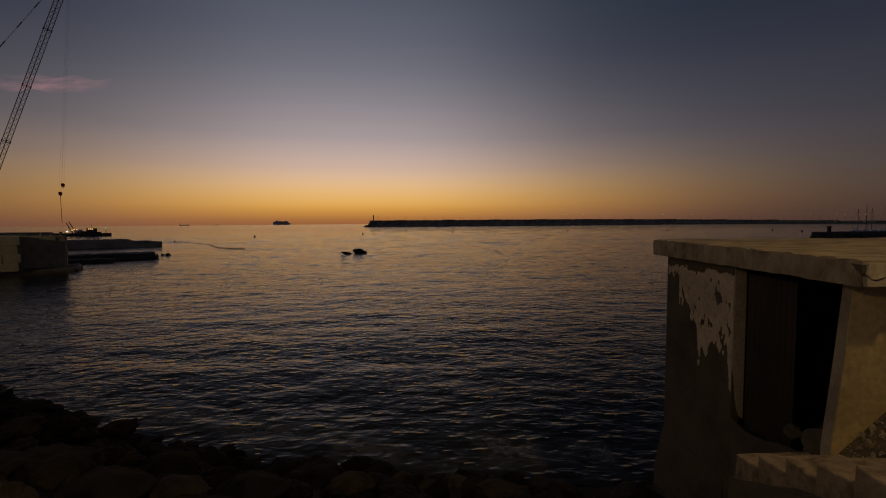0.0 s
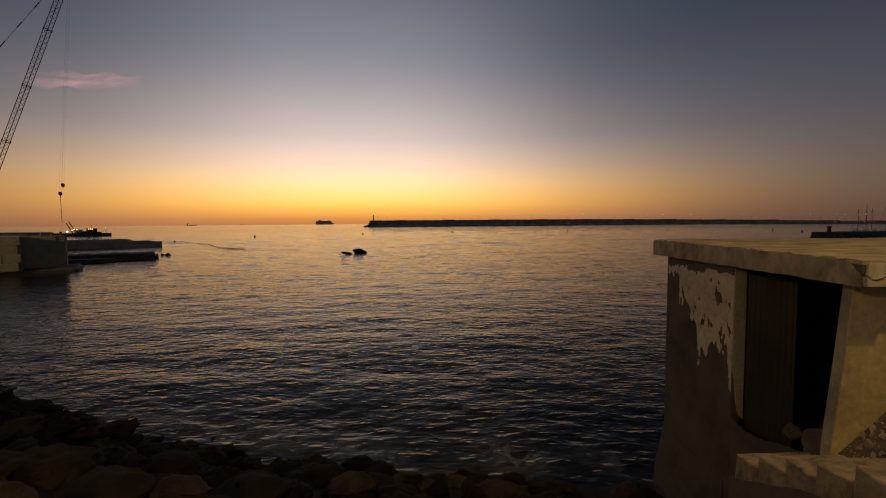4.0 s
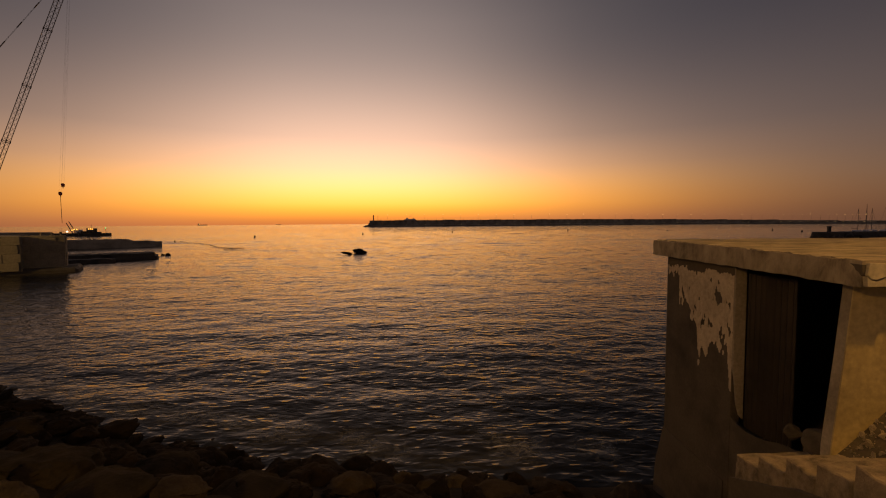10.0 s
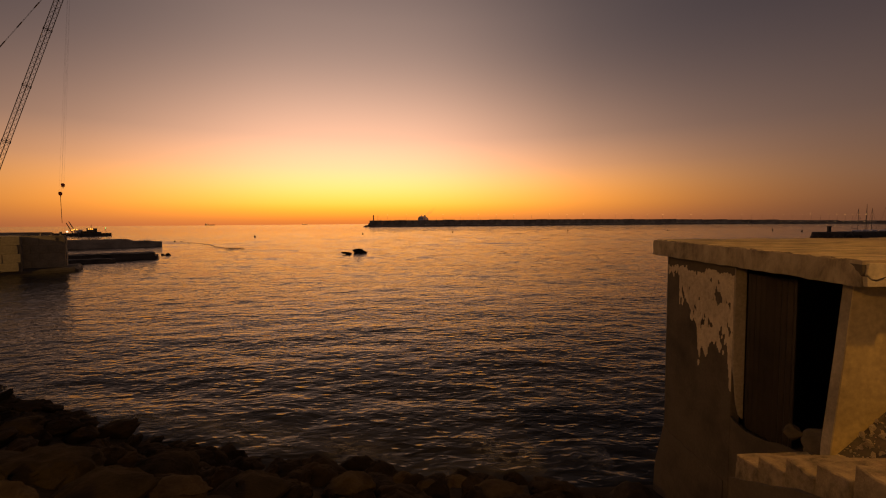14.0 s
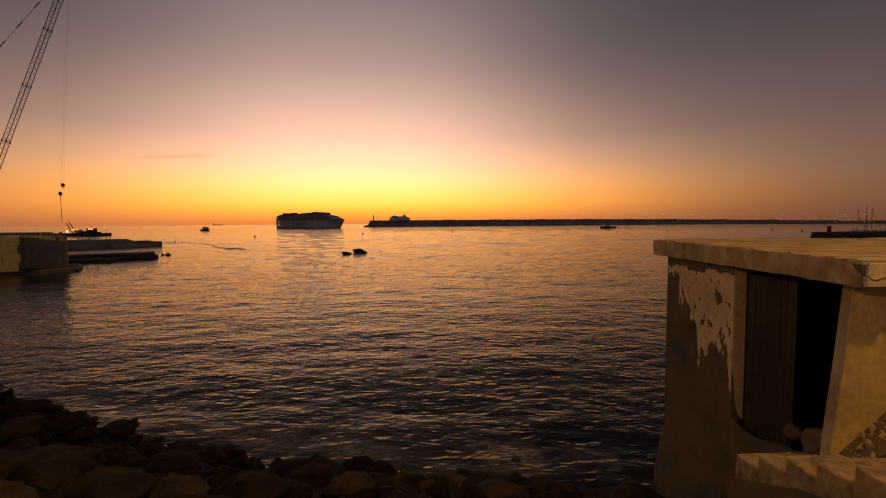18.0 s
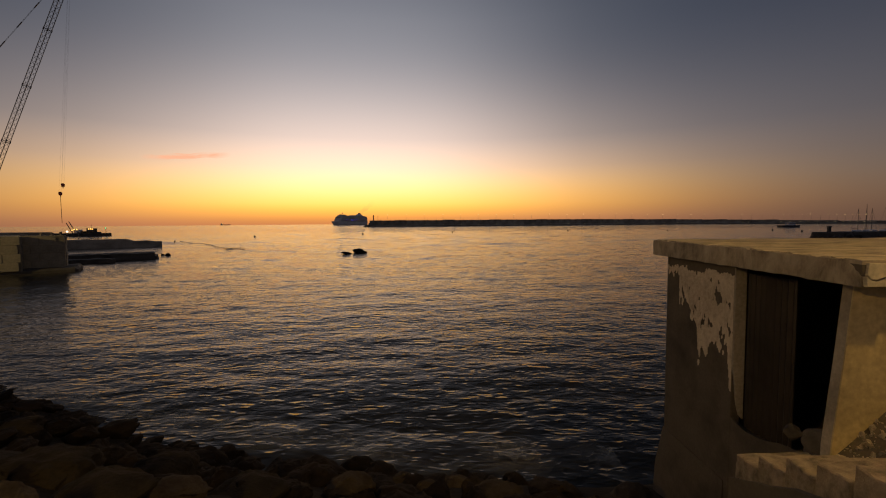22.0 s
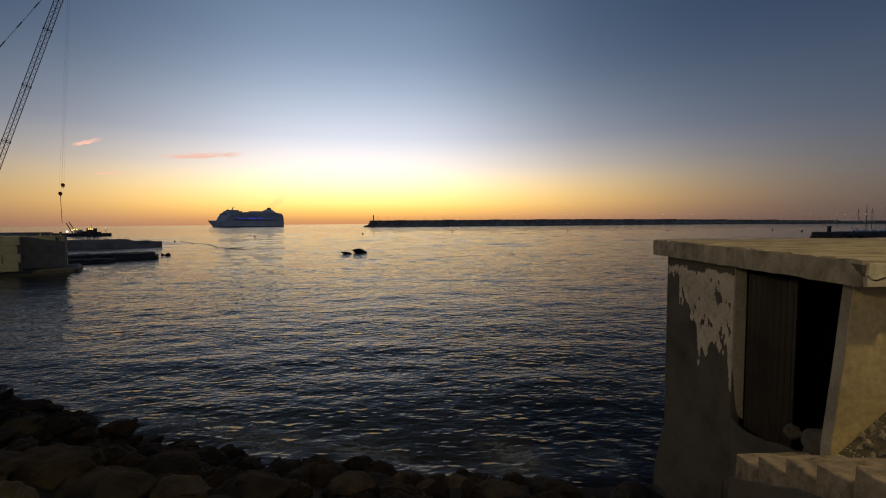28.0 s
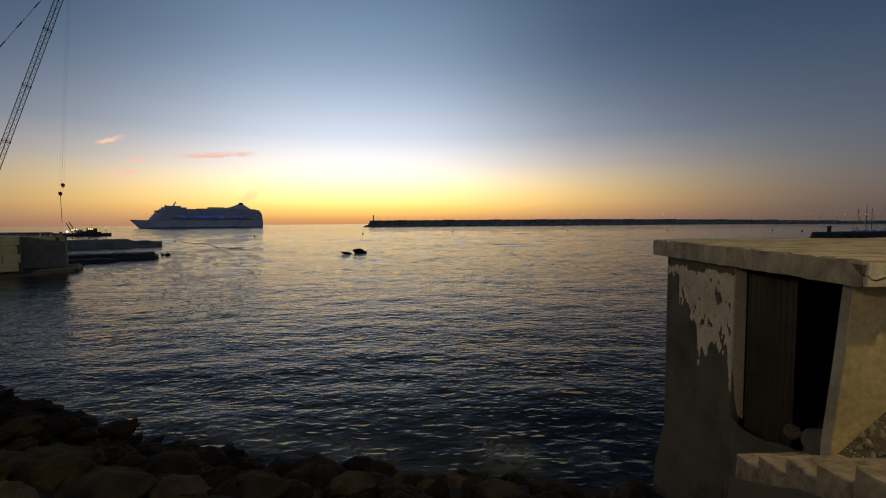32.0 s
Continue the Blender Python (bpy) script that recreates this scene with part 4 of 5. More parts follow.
def build_breakwater():
    bw = thing("breakwater", pose(0, 0, 0), "long dark stone breakwater with a crown wall and lamp posts", "breakwater")
    total = sum(math.hypot(b[0] - a[0], b[1] - a[1]) for a, b in zip(WALL, WALL[1:]))
    L = 19.6
    n = int(total / 20)
    r = random.Random(3)
    for k in range(n):
        p, a = along(20.0 * k + 10)
        h = wall_top(20.0 * k) + r.choice((0, 0, 0, 0.15, -0.1))
        bm = prism(bmesh.new(), [(-4.2, -3), (-4.0, 2.6), (-2.6, 2.8), (-2.6, h - 1.2), (-2.9, h - 1.1), (-2.9, h), (2.5, h), (3.0, 2), (9, -3)], -L / 2, L / 2, "x")
        # x is along the wall, y is across it
        ob = part("wall_block", bm, M_BREAK, bw)
        ob.matrix_basis = Matrix.Translation(p) @ Matrix.Rotation(a, 4, "Z")
        if k % 4 == 2:
            ob2 = part("parapet", boxed(-L / 2, L / 2, -2.4, -1.6, h, h + 0.45, 0.05), M_BREAK, bw)
            ob2.matrix_basis = ob.matrix_basis.copy()
    # quay apron on the harbour side
    for k in range(n):
        p, a = along(20.0 * k + 10)
        ob = part("apron", boxed(-L / 2 - 0.3, L / 2 + 0.3, -9.0, -4.3, -3, 2.0, 0.1), M_BREAK, bw)
        ob.matrix_basis = Matrix.Translation(p) @ Matrix.Rotation(a, 4, "Z")
    # low marker posts along the crown
    stub = boxed(-0.35, 0.35, -0.35, 0.35, -0.1, 1.0, 0.06)
    post = None
    for k in range(56):
        p, a = along(18.0 + 15.2 * k)
        if post is None:
            ob = post = part("marker_post", stub, M_BREAK, bw)
        else:
            ob = new("marker_post", post.data)
            ob.parent = bw
        ob.matrix_basis = Matrix.Translation(p + Vector((0, 0, wall_top(18.0 + 15.2 * k)))) @ Matrix.Rotation(a, 4, "Z") @ Matrix.Translation((0, -2.2, 0))
    # armour rocks round the head
    me = boulder_mesh(41, M_BREAK, 2)
    for k in range(46):
        ob = new("armour_rock", me)
        ob.parent = bw
        ax, ay = -118 - r.uniform(-4, 9), 690 + r.uniform(-9, 10)
        s = r.uniform(1.4, 2.6)
        ob.matrix_basis = pose(ax, ay, max(-0.5, 4.8 - abs(ax + 116) * 0.62) + r.uniform(-0.6, 0.6), r.uniform(0, 90), r.uniform(0, 90), r.uniform(0, 360)) @ Matrix.Diagonal((s, s, s, 1))


build_breakwater()


def build_breakwater_lights():
    z0 = wall_top(0)
    tower = thing("harbour_light", pose(-111.5, 690.5, z0 - 0.05), "squat faded red harbour light tower on the breakwater head", "lighthouse")
    part("tower", tube(bmesh.new(), (0, 0, 0), (0, 0, 6.6), 0.95, 0.7, 14), M_RED, tower, "faded red tower")
    part("gallery", tube(bmesh.new(), (0, 0, 6.55), (0, 0, 6.9), 1.5, 1.5, 14), M_RED, tower)
    part("lantern", tube(bmesh.new(), (0, 0, 6.9), (0, 0, 8.3), 0.75, 0.75, 10), M_GLASS, tower)
    part("cap", tube(bmesh.new(), (0, 0, 8.3), (0, 0, 9.1), 1.0, 0.2, 10), M_RED, tower)
    mast = thing("signal_mast", pose(-104.5, 691.5, z0 - 0.05), "thin signal mast beside the harbour light", "mast")
    part("pole", tube(bmesh.new(), (0, 0, 0), (0, 0, 8.0), 0.22, 0.12), M_STEEL, mast)
    part("crosstree", tube(bmesh.new(), (-0.9, 0, 6.4), (0.9, 0, 6.4), 0.1), M_STEEL, mast)
    first = None
    # evenly spaced at first, closer together where the wall bends towards the shore
    spots = [29 + 30.4 * k for k in range(17)] + [541, 563, 584, 604, 623, 641, 658, 676, 693, 709, 722, 736, 747, 759, 769, 778, 787, 795, 802, 809, 815]
    for s in spots:
        p, a = along(s)
        m = Matrix.Translation(p + Vector((0, 0, wall_top(s) - 0.3))) @ Matrix.Rotation(a, 4, "Z")
        if first is None:
            first = thing("street_lamp", m, "slim steel lamp post on the breakwater", "street lamp", "breakwater lamps")
            part("pole", tube(bmesh.new(), (0, -1.5, 0), (0, -1.5, 9.0), 0.11, 0.07, 8), M_STEEL, first)
            part("arm", tube(bmesh.new(), (0, -1.5, 8.9), (0, -3.0, 9.2), 0.08, 0.07, 6), M_STEEL, first)
            bm = bmesh.new()
            bmesh.ops.create_icosphere(bm, subdivisions=2, radius=0.27, matrix=Matrix.Translation((0, -3.1, 9.1)))
            part("lamp_head", bm, M_POLEGLOW, first, "small amber lamp")
        else:
            copy_thing(first, m)
    # low lamps along the harbour apron
    low = None
    for s in spots:
        p, a = along(s)
        m = Matrix.Translation(p + Vector((0, 0, 2.0))) @ Matrix.Rotation(a, 4, "Z")
        if low is None:
            low = thing("quay_lamp", m, "low bright lamp on the breakwater apron", "lamp", "apron lamps")
            part("post", tube(bmesh.new(), (0, -8, 0), (0, -8, 0.9), 0.12), M_STEEL, low)
            bm = bmesh.new()
            bmesh.ops.create_icosphere(bm, subdivisions=2, radius=0.36, matrix=Matrix.Translation((0, -8.1, 1.1)))
            part("globe", bm, M_APRONGLOW, low)
        else:
            copy_thing(low, m)


build_breakwater_lights()


# ---- small craft, buoys and rocks in the cove ----
def hull_rings(L, B, H, draft, bow=0.35, flare=0.15, n=14):
    """Rings of a hull, stern at -L/2 and bow at +L/2, deck at H."""
    rings = []
    for k in range(n + 1):
        f = k / n
        w = 1.0 if f < 1 - bow else max(0.02, max(0.0, math.cos((f - (1 - bow)) / bow * math.pi / 2)) ** 0.8)
        rake = flare * L * max(0, f - (1 - bow)) / bow * 0.5
        x = -L / 2 + L * f
        sheer = H * (1 + 0.12 * max(0, (f - 0.7) / 0.3))
        b = B / 2
        rings.append([(x - rake, -b * w * 0.55, -draft), (x - rake, b * w * 0.55, -draft), (x - rake * 0.7, b * w * 0.92, 0.1 * H),
                      (x, b * w, sheer), (x, -b * w, sheer), (x - rake * 0.7, -b * w * 0.92, 0.1 * H)])
    return rings


def build_sailboat(m, mast, label):
    b = thing("sailboat", m, label, "boat", "moored boats")
    part("hull", loft(bmesh.new(), hull_rings(8.5, 2.7, 1.0, 0.4)), M_HULL, b)
    part("cabin", boxed(-1.8, 1.6, -0.75, 0.75, 1.0, 1.55, 0.12), M_HULL, b)
    part("mast", tube(bmesh.new(), (0.6, 0, 1.0), (0.6, 0, mast), 0.10, 0.07), M_STEEL, b)
    part("boom", tube(bmesh.new(), (0.6, 0, 2.1), (-3.2, 0, 2.2), 0.07), M_STEEL, b)
    part("stay", tube(bmesh.new(), (4.1, 0, 1.2), (0.6, 0, mast - 0.3), 0.025, n=4), M_ROPE, b)
    part("stay", tube(bmesh.new(), (-4.1, 0, 1.1), (0.6, 0, mast - 0.2), 0.025, n=4), M_ROPE, b)


for bx, by, rz, mast in ((161.5, 167, 20, 9.8), (166, 168, 40, 11.5), (170.5, 170, 65, 10.0), (173.5, 168, 15, 12.0), (179, 169, 30, 10.4)):
    build_sailboat(pose(bx, by, 0, 0, 0, rz), mast, "moored white sailing boat with a bare mast")

def build_mole_rocks():
    me = [boulder_mesh(s, M_DARKSTONE, 2) for s in (61, 62, 63)]
    r = random.Random(8)
    for k in range(44):
        f = r.random()
        x = 116.5 + 46 * f * f
        y = 130 + max(0, x - 118) * 0.2 - r.uniform(2.6, 4.6)
        if k < 12:
            x, y = r.uniform(116.2, 120.5), r.uniform(127, 134)
        s = r.uniform(0.7, 1.25)
        ob = new("armour_rock", r.choice(me))
        ob.matrix_basis = pose(x, y, min(0.9, 0.05 + max(0.0, x - 116) * 0.16) * r.uniform(0.3, 1.2), r.uniform(0, 90), r.uniform(0, 90), r.uniform(0, 360)) @ Matrix.Diagonal((s, s, s, 1))
        tagged(ob, "dark armour rock on the side of the mole", "rock", "mole rocks")


build_mole_rocks()

stub = thing("mole_light", pose(118.6, 131.4, 1.5), "stub concrete light pillar on the mole", "light pillar")
part("pillar", boxed(-0.38, 0.38, -0.38, 0.38, 0, 1.9, 0.06), M_DARKSTONE, stub)
part("cap", boxed(-0.48, 0.48, -0.48, 0.48, 1.9, 2.1, 0.04), M_DARKSTONE, stub)


def build_buoys():
    first = None
    for x, y in ((-82.1, 186.7), (-41.4, 221.2), (5.5, 243.5), (77.3, 264.7), (127.5, 243.0), (182.0, 236.3), (172, 205), (-87.5, 139.5)):
        size = 0.62 if x == -87.5 else 1.0
        m = pose(x, y, 0) @ Matrix.Diagonal((size, size, size, 1))
        if first is None:
            first = thing("buoy", m, "small dark marker buoy with a short topmark", "buoy", "cove buoys")
            bm = bmesh.new()
            bmesh.ops.create_icosphere(bm, subdivisions=2, radius=0.42, matrix=Matrix.Translation((0, 0, 0.2)) @ Matrix.Diagonal((1, 1, 0.9, 1)))
            part("float", bm, M_BUOY, first, smooth=True)
            part("topmark", tube(bmesh.new(), (0, 0, 0.4), (0, 0, 0.85), 0.26, 0.14, 8), M_BUOY, first)
        else:
            copy_thing(first, m)


build_buoys()


def build_float_line():
    line = thing("floating_boom", pose(0, 0, 0), "string of small floats across the cove", "floating line")
    pts = [Vector(p) for p in ((-87.3, 142, 0.1), (-78, 131, 0.1), (-65, 119, 0.1), (-55, 104, 0.1), (-50.0, 99.5, 0.1), (-46.0, 99.0, 0.1), (-49.5, 96.5, 0.1), (-43.5, 94.2, 0.1))]
    bm = bmesh.new()
    for a, b in zip(pts, pts[1:]):
        tube(bm, a, b, 0.035, n=6)
    part("rope", bm, M_BUOY, line)
    first = None
    for a, b in zip(pts, pts[1:]):
        n = max(2, int((b - a).length / 1.6))
        for k in range(n):
            p = a.lerp(b, (k + 0.5) / n)
            if first is None:
                fb = bmesh.new()
                bmesh.ops.create_icosphere(fb, subdivisions=1, radius=0.11)
                ob = first = part("float", fb, M_BUOY, line)
            else:
                ob = new("float", first.data)
                ob.parent = line
            ob.matrix_basis = Matrix.Translation(p) @ Matrix.Diagonal((1, 1, random.uniform(0.7, 1.2), 1))


build_float_line()


def build_sea_rocks():
    me = [boulder_mesh(s, M_WETROCK, 4) for s in (51, 52)]
    for k, (x, y, z, sx, sy, sz) in enumerate(((-15.6, 80.0, 0.2, 1.5, 1.1, 0.85), (-17.3, 77.6, 0.05, 1.35, 0.9, 0.42), (-50.2, 77.9, 0.05, 0.5, 0.45, 0.5), (-52.2, 79.6, -0.02, 1.6, 0.5, 0.16))):
        ob = new("sea_rock", me[k % 2])
        ob.matrix_basis = pose(x, y, z, 8, 12, 40 * k) @ Matrix.Diagonal((sx, sy, sz, 1))
        tagged(ob, "dark wet rock breaking the surface of the cove", "rock", "cove rocks")


build_sea_rocks()


# ---- ships ----
def build_cruise_ship():
    ship = thing("cruise_ship", pose(0, 0, 0), "large white cruise ship with stacked decks and blue deck lights", "ship")
    L, B = 260.0, 32.0
    part("hull", loft(bmesh.new(), hull_rings(L, B, 13.5, 3.0, 0.30, 0.16, 20)), M_HULL, ship)
    part("boot_stripe", loft(bmesh.new(), [[(x * 1.0005, y * 1.012, z) for x, y, z in
                                           [(r[0][0], r[2][1] * -1, -1.0), (r[0][0], r[2][1], -1.0), (r[2][0], r[2][1], 1.5), (r[2][0], -r[2][1], 1.5)]] for r in hull_rings(L - 1, B, 13.5, 3.0, 0.30, 0.16, 20)]), M_HULLDARK, ship)
    # decks: aft end, fore end, half width, bottom, top
    decks = [(-129, 97, 15.9, 13.6, 16.6), (-129, 95, 15.2, 16.65, 19.6), (-128.5, 92, 15.7, 19.65, 22.6), (-128, 89, 15.7, 22.65, 25.6),
             (-127, 86, 15.7, 25.65, 28.6), (-125, 83, 15.5, 28.65, 31.4), (-122, 78, 15.0, 31.45, 34.0), (-116, 8, 9.0, 34.05, 35.6), (30, 74, 13.5, 34.05, 37.0), (40, 68, 11.0, 37.05, 39.6)]
    r = random.Random(2)
    for k, (x0, x1, w, z0, z1) in enumerate(decks):
        out = [(x0, -w), (x1 - 9, -w), (x1 - 2.5, -w * 0.72), (x1, -w * 0.3), (x1, w * 0.3), (x1 - 2.5, w * 0.72), (x1 - 9, w), (x0, w)]
        deck = part("deck", prism(bmesh.new(), out, z0, z1 - 0.35, "z"), M_HULL, ship)
        rim = [(x * 1.003, y * 1.02) for x, y in out]
        part("deck_edge", prism(bmesh.new(), rim, z1 - 0.35, z1, "z"), M_DECK, deck)
        if k == 7:
            continue
        bm = bmesh.new()
        step = 3.4
        x = x0 + 3
        while x < x1 - 12:
            for side in (-1, 1):
                box(bm, x, x + 2.3, side * w - 0.06, side * w + 0.06, z0 + 0.8, z1 - 1.1)
            x += step
        tagged(part("windows", bm, M_GLASS, deck), kind="stuff")
    # bridge windows
    part("bridge_glass", prism(bmesh.new(), [(81, -13), (86.2, -8), (86.8, -4), (86.8, 4), (86.2, 8), (81, 13)], 29.2, 30.9, "z"), M_GLASS, ship)
    # lifeboats
    first = None
    for side in (-1, 1):
        for k in range(11):
            if first is None:
                first = part("lifeboat", loft(bmesh.new(), hull_rings(11.0, 3.6, 2.8, 0.6, 0.3, 0.1, 8)), M_LIFEBOAT, ship, "pale lifeboat slung along the side")
                ob = first
            else:
                ob = new("lifeboat", first.data)
                ob.parent = ship
                ob["label"] = "pale lifeboat slung along the side"
            ob.matrix_basis = pose(-92 + 14.5 * k, side * 16.6, 16.8)
    # blue light strings
    for side in (-1, 1):
        for x0, n in ((-88, 10), (-40, 20), (32, 6)):
            bm = bmesh.new()
            for k in range(n):
                x, z = x0 + k * 3.4 + r.uniform(-0.8, 0.8), r.choice((19.75, 19.75, 20.0, 21.7))
                if r.random() < 0.7:
                    box(bm, x, x + 0.8, side * 16.2 - 0.08, side * 16.2 + 0.08, z, z + 0.45)
            part("blue_lights", bm, M_BLUEGLOW, ship, "glowing blue deck lights")
    # funnel, sloping up aft
    bm = bmesh.new()
    rings = []
    for z, x0, x1, w in ((34.0, -108, -28, 9.5), (36.6, -104, -48, 8.0), (40.2, -98, -66, 6.0), (43.8, -92, -76, 4.2)):
        rings.append([(x0, -w, z), (x1, -w * 0.7, z), (x1, w * 0.7, z), (x0, w, z)])
    part("funnel", loft(bm, rings), M_HULL, ship)
    part("funnel_top", loft(bmesh.new(), [[(-91, -3.6, 43.8), (-78, -3.0, 43.8), (-78, 3.0, 43.8), (-91, 3.6, 43.8)], [(-90, -2.6, 47.6), (-84, -2.2, 48.6), (-84, 2.2, 48.6), (-90, 2.6, 47.6)]]), M_HULLDARK, ship)
    part("sun_deck", boxed(-48, -16, -10, 10, 34.05, 38.3, 0.4), M_HULL, ship)
    part("pool_rail", boxed(-14, 28, -14.6, -14.4, 34.0, 35.2), M_GLASS, ship)
    # radar mast
    bm = tube(bmesh.new(), (52, 0, 39.6), (47, 0, 47.5), 1.6, 0.7, 8)
    part("radar_mast", bm, M_HULL, ship)
    part("radar_arm", boxed(45, 50, -4, 4, 44.6, 45.1), M_HULL, ship)
    bm = bmesh.new()
    bmesh.ops.create_icosphere(bm, subdivisions=2, radius=2.4, matrix=Matrix.Translation((66, 0, 38.8)))
    part("radar_dome", bm, M_HULL, ship, smooth=True)
    # the ship is 215 m long; the numbers above are drawn on a 260 m plan
    k = 215 / 260
    done = set()
    for ob in ship.children_recursive:
        ob.location.x *= k
        if ob.data.name not in done:
            done.add(ob.data.name)
            ob.data.transform(Matrix.Diagonal((k, 0.92, 1, 1)))
    return ship


def build_ferry():
    f = thing("ferry", pose(0, 0, 0), "car ferry with pale hull, dark upper decks and stern lamps", "ferry")
    part("hull", loft(bmesh.new(), hull_rings(117, 19, 9.5, 2.0, 0.28, 0.16, 18)), M_FERRY, f)
    part("boot_stripe", boxed(-58.4, 34, -9.15, 9.15, -1.0, 0.9), M_HULLDARK, f)
    body = [(-58, 9.5), (-58, 15.8), (-54, 16.6), (-30, 17.2), (-22, 18.4), (8, 18.4), (25, 17.5), (36, 15.8), (42, 13.6), (47, 11.6), (49, 9.5)]
    part("superstructure", prism(bmesh.new(), body, -9.2, 9.2), M_FERRYTOP, f, "dark upper decks")
    # broad unreadable name on each side of the hull
    for side in (-1, 1):
        for x, w, h in ((-26, 5, 4.2), (-20, 3, 3.0), (-16, 4, 4.4), (-10.5, 5, 3.4), (-4, 3, 4.2), (0.5, 4.5, 3.2)):
            part("lettering", boxed(x, x + w, side * 9.5 - 0.05, side * 9.5 + 0.05, 3.6, 3.6 + h), M_NAME, f)
    # deck houses, rails and vents along the top
    for x, w, h in ((-40, 3.0, 1.6), (-34, 2.0, 2.2), (-14, 5.0, 1.3), (-4, 2.5, 1.7), (28, 1.6, 1.4)):
        part("deck_house", boxed(x, x + w, -5, 5, 17.4, 18.6 + h, 0.3), M_FERRYTOP, f)
    part("fore_deck_rail", boxed(47, 55, -3.0, 3.0, 10.2, 11.4, 0.2), M_FERRYTOP, f)
    part("top_deck", prism(bmesh.new(), [(-56, 16.3), (-50, 17.4), (-24, 18.6), (7, 18.7), (24, 17.8), (22, 18.7), (5, 19.3), (-24, 19.2), (-52, 18.1)], -8.6, 8.6), M_HULLDARK, f)
    part("bridge", prism(bmesh.new(), [(2, 18.4), (26, 17.5), (23, 19.6), (16, 20.8), (10, 20.6)], -8.0, 8.0), M_HULLDARK, f)
    part("mast", tube(bmesh.new(), (12.5, 0, 20.5), (12, 0, 24.2), 0.4, 0.2), M_STEEL, f)
    for x in (-52, -46):
        for s in (-1.6, 1.6):
            part("exhaust", tube(bmesh.new(), (x, s, 17.0), (x - 0.8, s, 20.4), 1.5, 1.2), M_HULLDARK, f)
    for side in (-1, 1):
        for k in range(9):
            part("window_strip", boxed(-33 + 6.4 * k, -28 + 6.4 * k, side * 9.2 - 0.08, side * 9.2 + 0.08, 11.2, 13.4), M_GLASS, f)
    for z in (4.6, 9.2, 14.0):
        for y in (-6.5, -2.5, 3.0, 6.5):
            bm = bmesh.new()
            bmesh.ops.create_icosphere(bm, subdivisions=1, radius=0.42, matrix=Matrix.Translation((-58.3, y, z)))
            part("stern_lamp", bm, M_WHITEGLOW, f, "bright white stern lamp")
    for x, z in ((-57, 13.6), (-53, 9.0), (-53, 4.6)):
        bm = bmesh.new()
        bmesh.ops.create_icosphere(bm, subdivisions=1, radius=0.4, matrix=Matrix.Translation((x, -9.3, z)))
        part("side_lamp", bm, M_WHITEGLOW, f)
    part("ramp", boxed(-58.5, -58.2, -7, 7, 1.2, 8.0, 0.1), M_DECK, f)
    return f


def build_workboat(label, size=1.0):
    b = thing("pilot_boat" if size == 1.0 else "harbour_launch", pose(0, 0, 0), label, "boat", "harbour craft")
    part("hull", loft(bmesh.new(), hull_rings(12.5, 4.2, 1.5, 0.6, 0.4, 0.1, 10)), M_HULLDARK, b)
    part("wheelhouse", boxed(-2.0, 2.2, -1.5, 1.5, 1.5, 3.6, 0.2), M_HULL, b)
    part("window_strip", boxed(-2.05, 2.25, -1.55, 1.55, 2.6, 3.2), M_GLASS, b)
    part("mast", tube(bmesh.new(), (-0.5, 0, 3.6), (-0.5, 0, 6.0), 0.12, 0.06), M_STEEL, b)
    part("fender", tube(bmesh.new(), (-6.2, 0, 1.0), (-6.2, 0.01, 1.6), 1.6, 1.6, 10), M_BUOY, b)
    for ob in b.children:
        ob.data.transform(Matrix.Diagonal((size, size, 1.0, 1)))
    return b


def build_freighter(scale, label):
    f = thing("cargo_ship", pose(0, 0, 0), label, "ship", "distant ships")
    s = scale
    part("hull", loft(bmesh.new(), hull_rings(120 * s, 18 * s, 8 * s, 2 * s, 0.2, 0.1, 10)), M_HULLDARK, f)
    part("deckhouse", boxed(-52 * s, -38 * s, -8 * s, 8 * s, 8 * s, 24 * s, 0.3), M_HULL, f)
    part("funnel", boxed(-58 * s, -53 * s, -3 * s, 3 * s, 8 * s, 22 * s, 0.3), M_HULLDARK, f)
    for k in range(3):
        part("deck_crane", tube(bmesh.new(), ((-20 + 28 * k) * s, 0, 8 * s), ((-20 + 28 * k) * s, 0, 20 * s), 1.3 * s, 0.8 * s), M_STEEL, f)
    bm = bmesh.new()
    bmesh.ops.create_icosphere(bm, subdivisions=2, radius=2.8, matrix=Matrix.Translation((-36 * s, -9 * s, 16 * s)))
    part("deck_light", bm, M_AMBERGLOW, f)
    return f


def build_wake(length, width, label):
    def line(s):
        return (-length * s, math.sin(s * 5) * 1.5)
    ob = build_foam("ship_wake", line, width, label, 0.25, 6)
    return tagged(ob, category="wake", group="ship wakes")


cruise_ship = build_cruise_ship()
ferry = build_ferry()
pilot_boat = build_workboat("small dark pilot boat with a white wheelhouse")
harbour_tug = build_workboat("dark low harbour launch crossing the bay", 1.3)
ferry_wake = build_wake(170, 5.0, "long pale wake trailing behind the ferry")
cargo_ship = build_freighter(0.85, "small distant cargo ship with a lit deckhouse")
far_ship = build_freighter(0.5, "faint cargo ship low on the horizon")


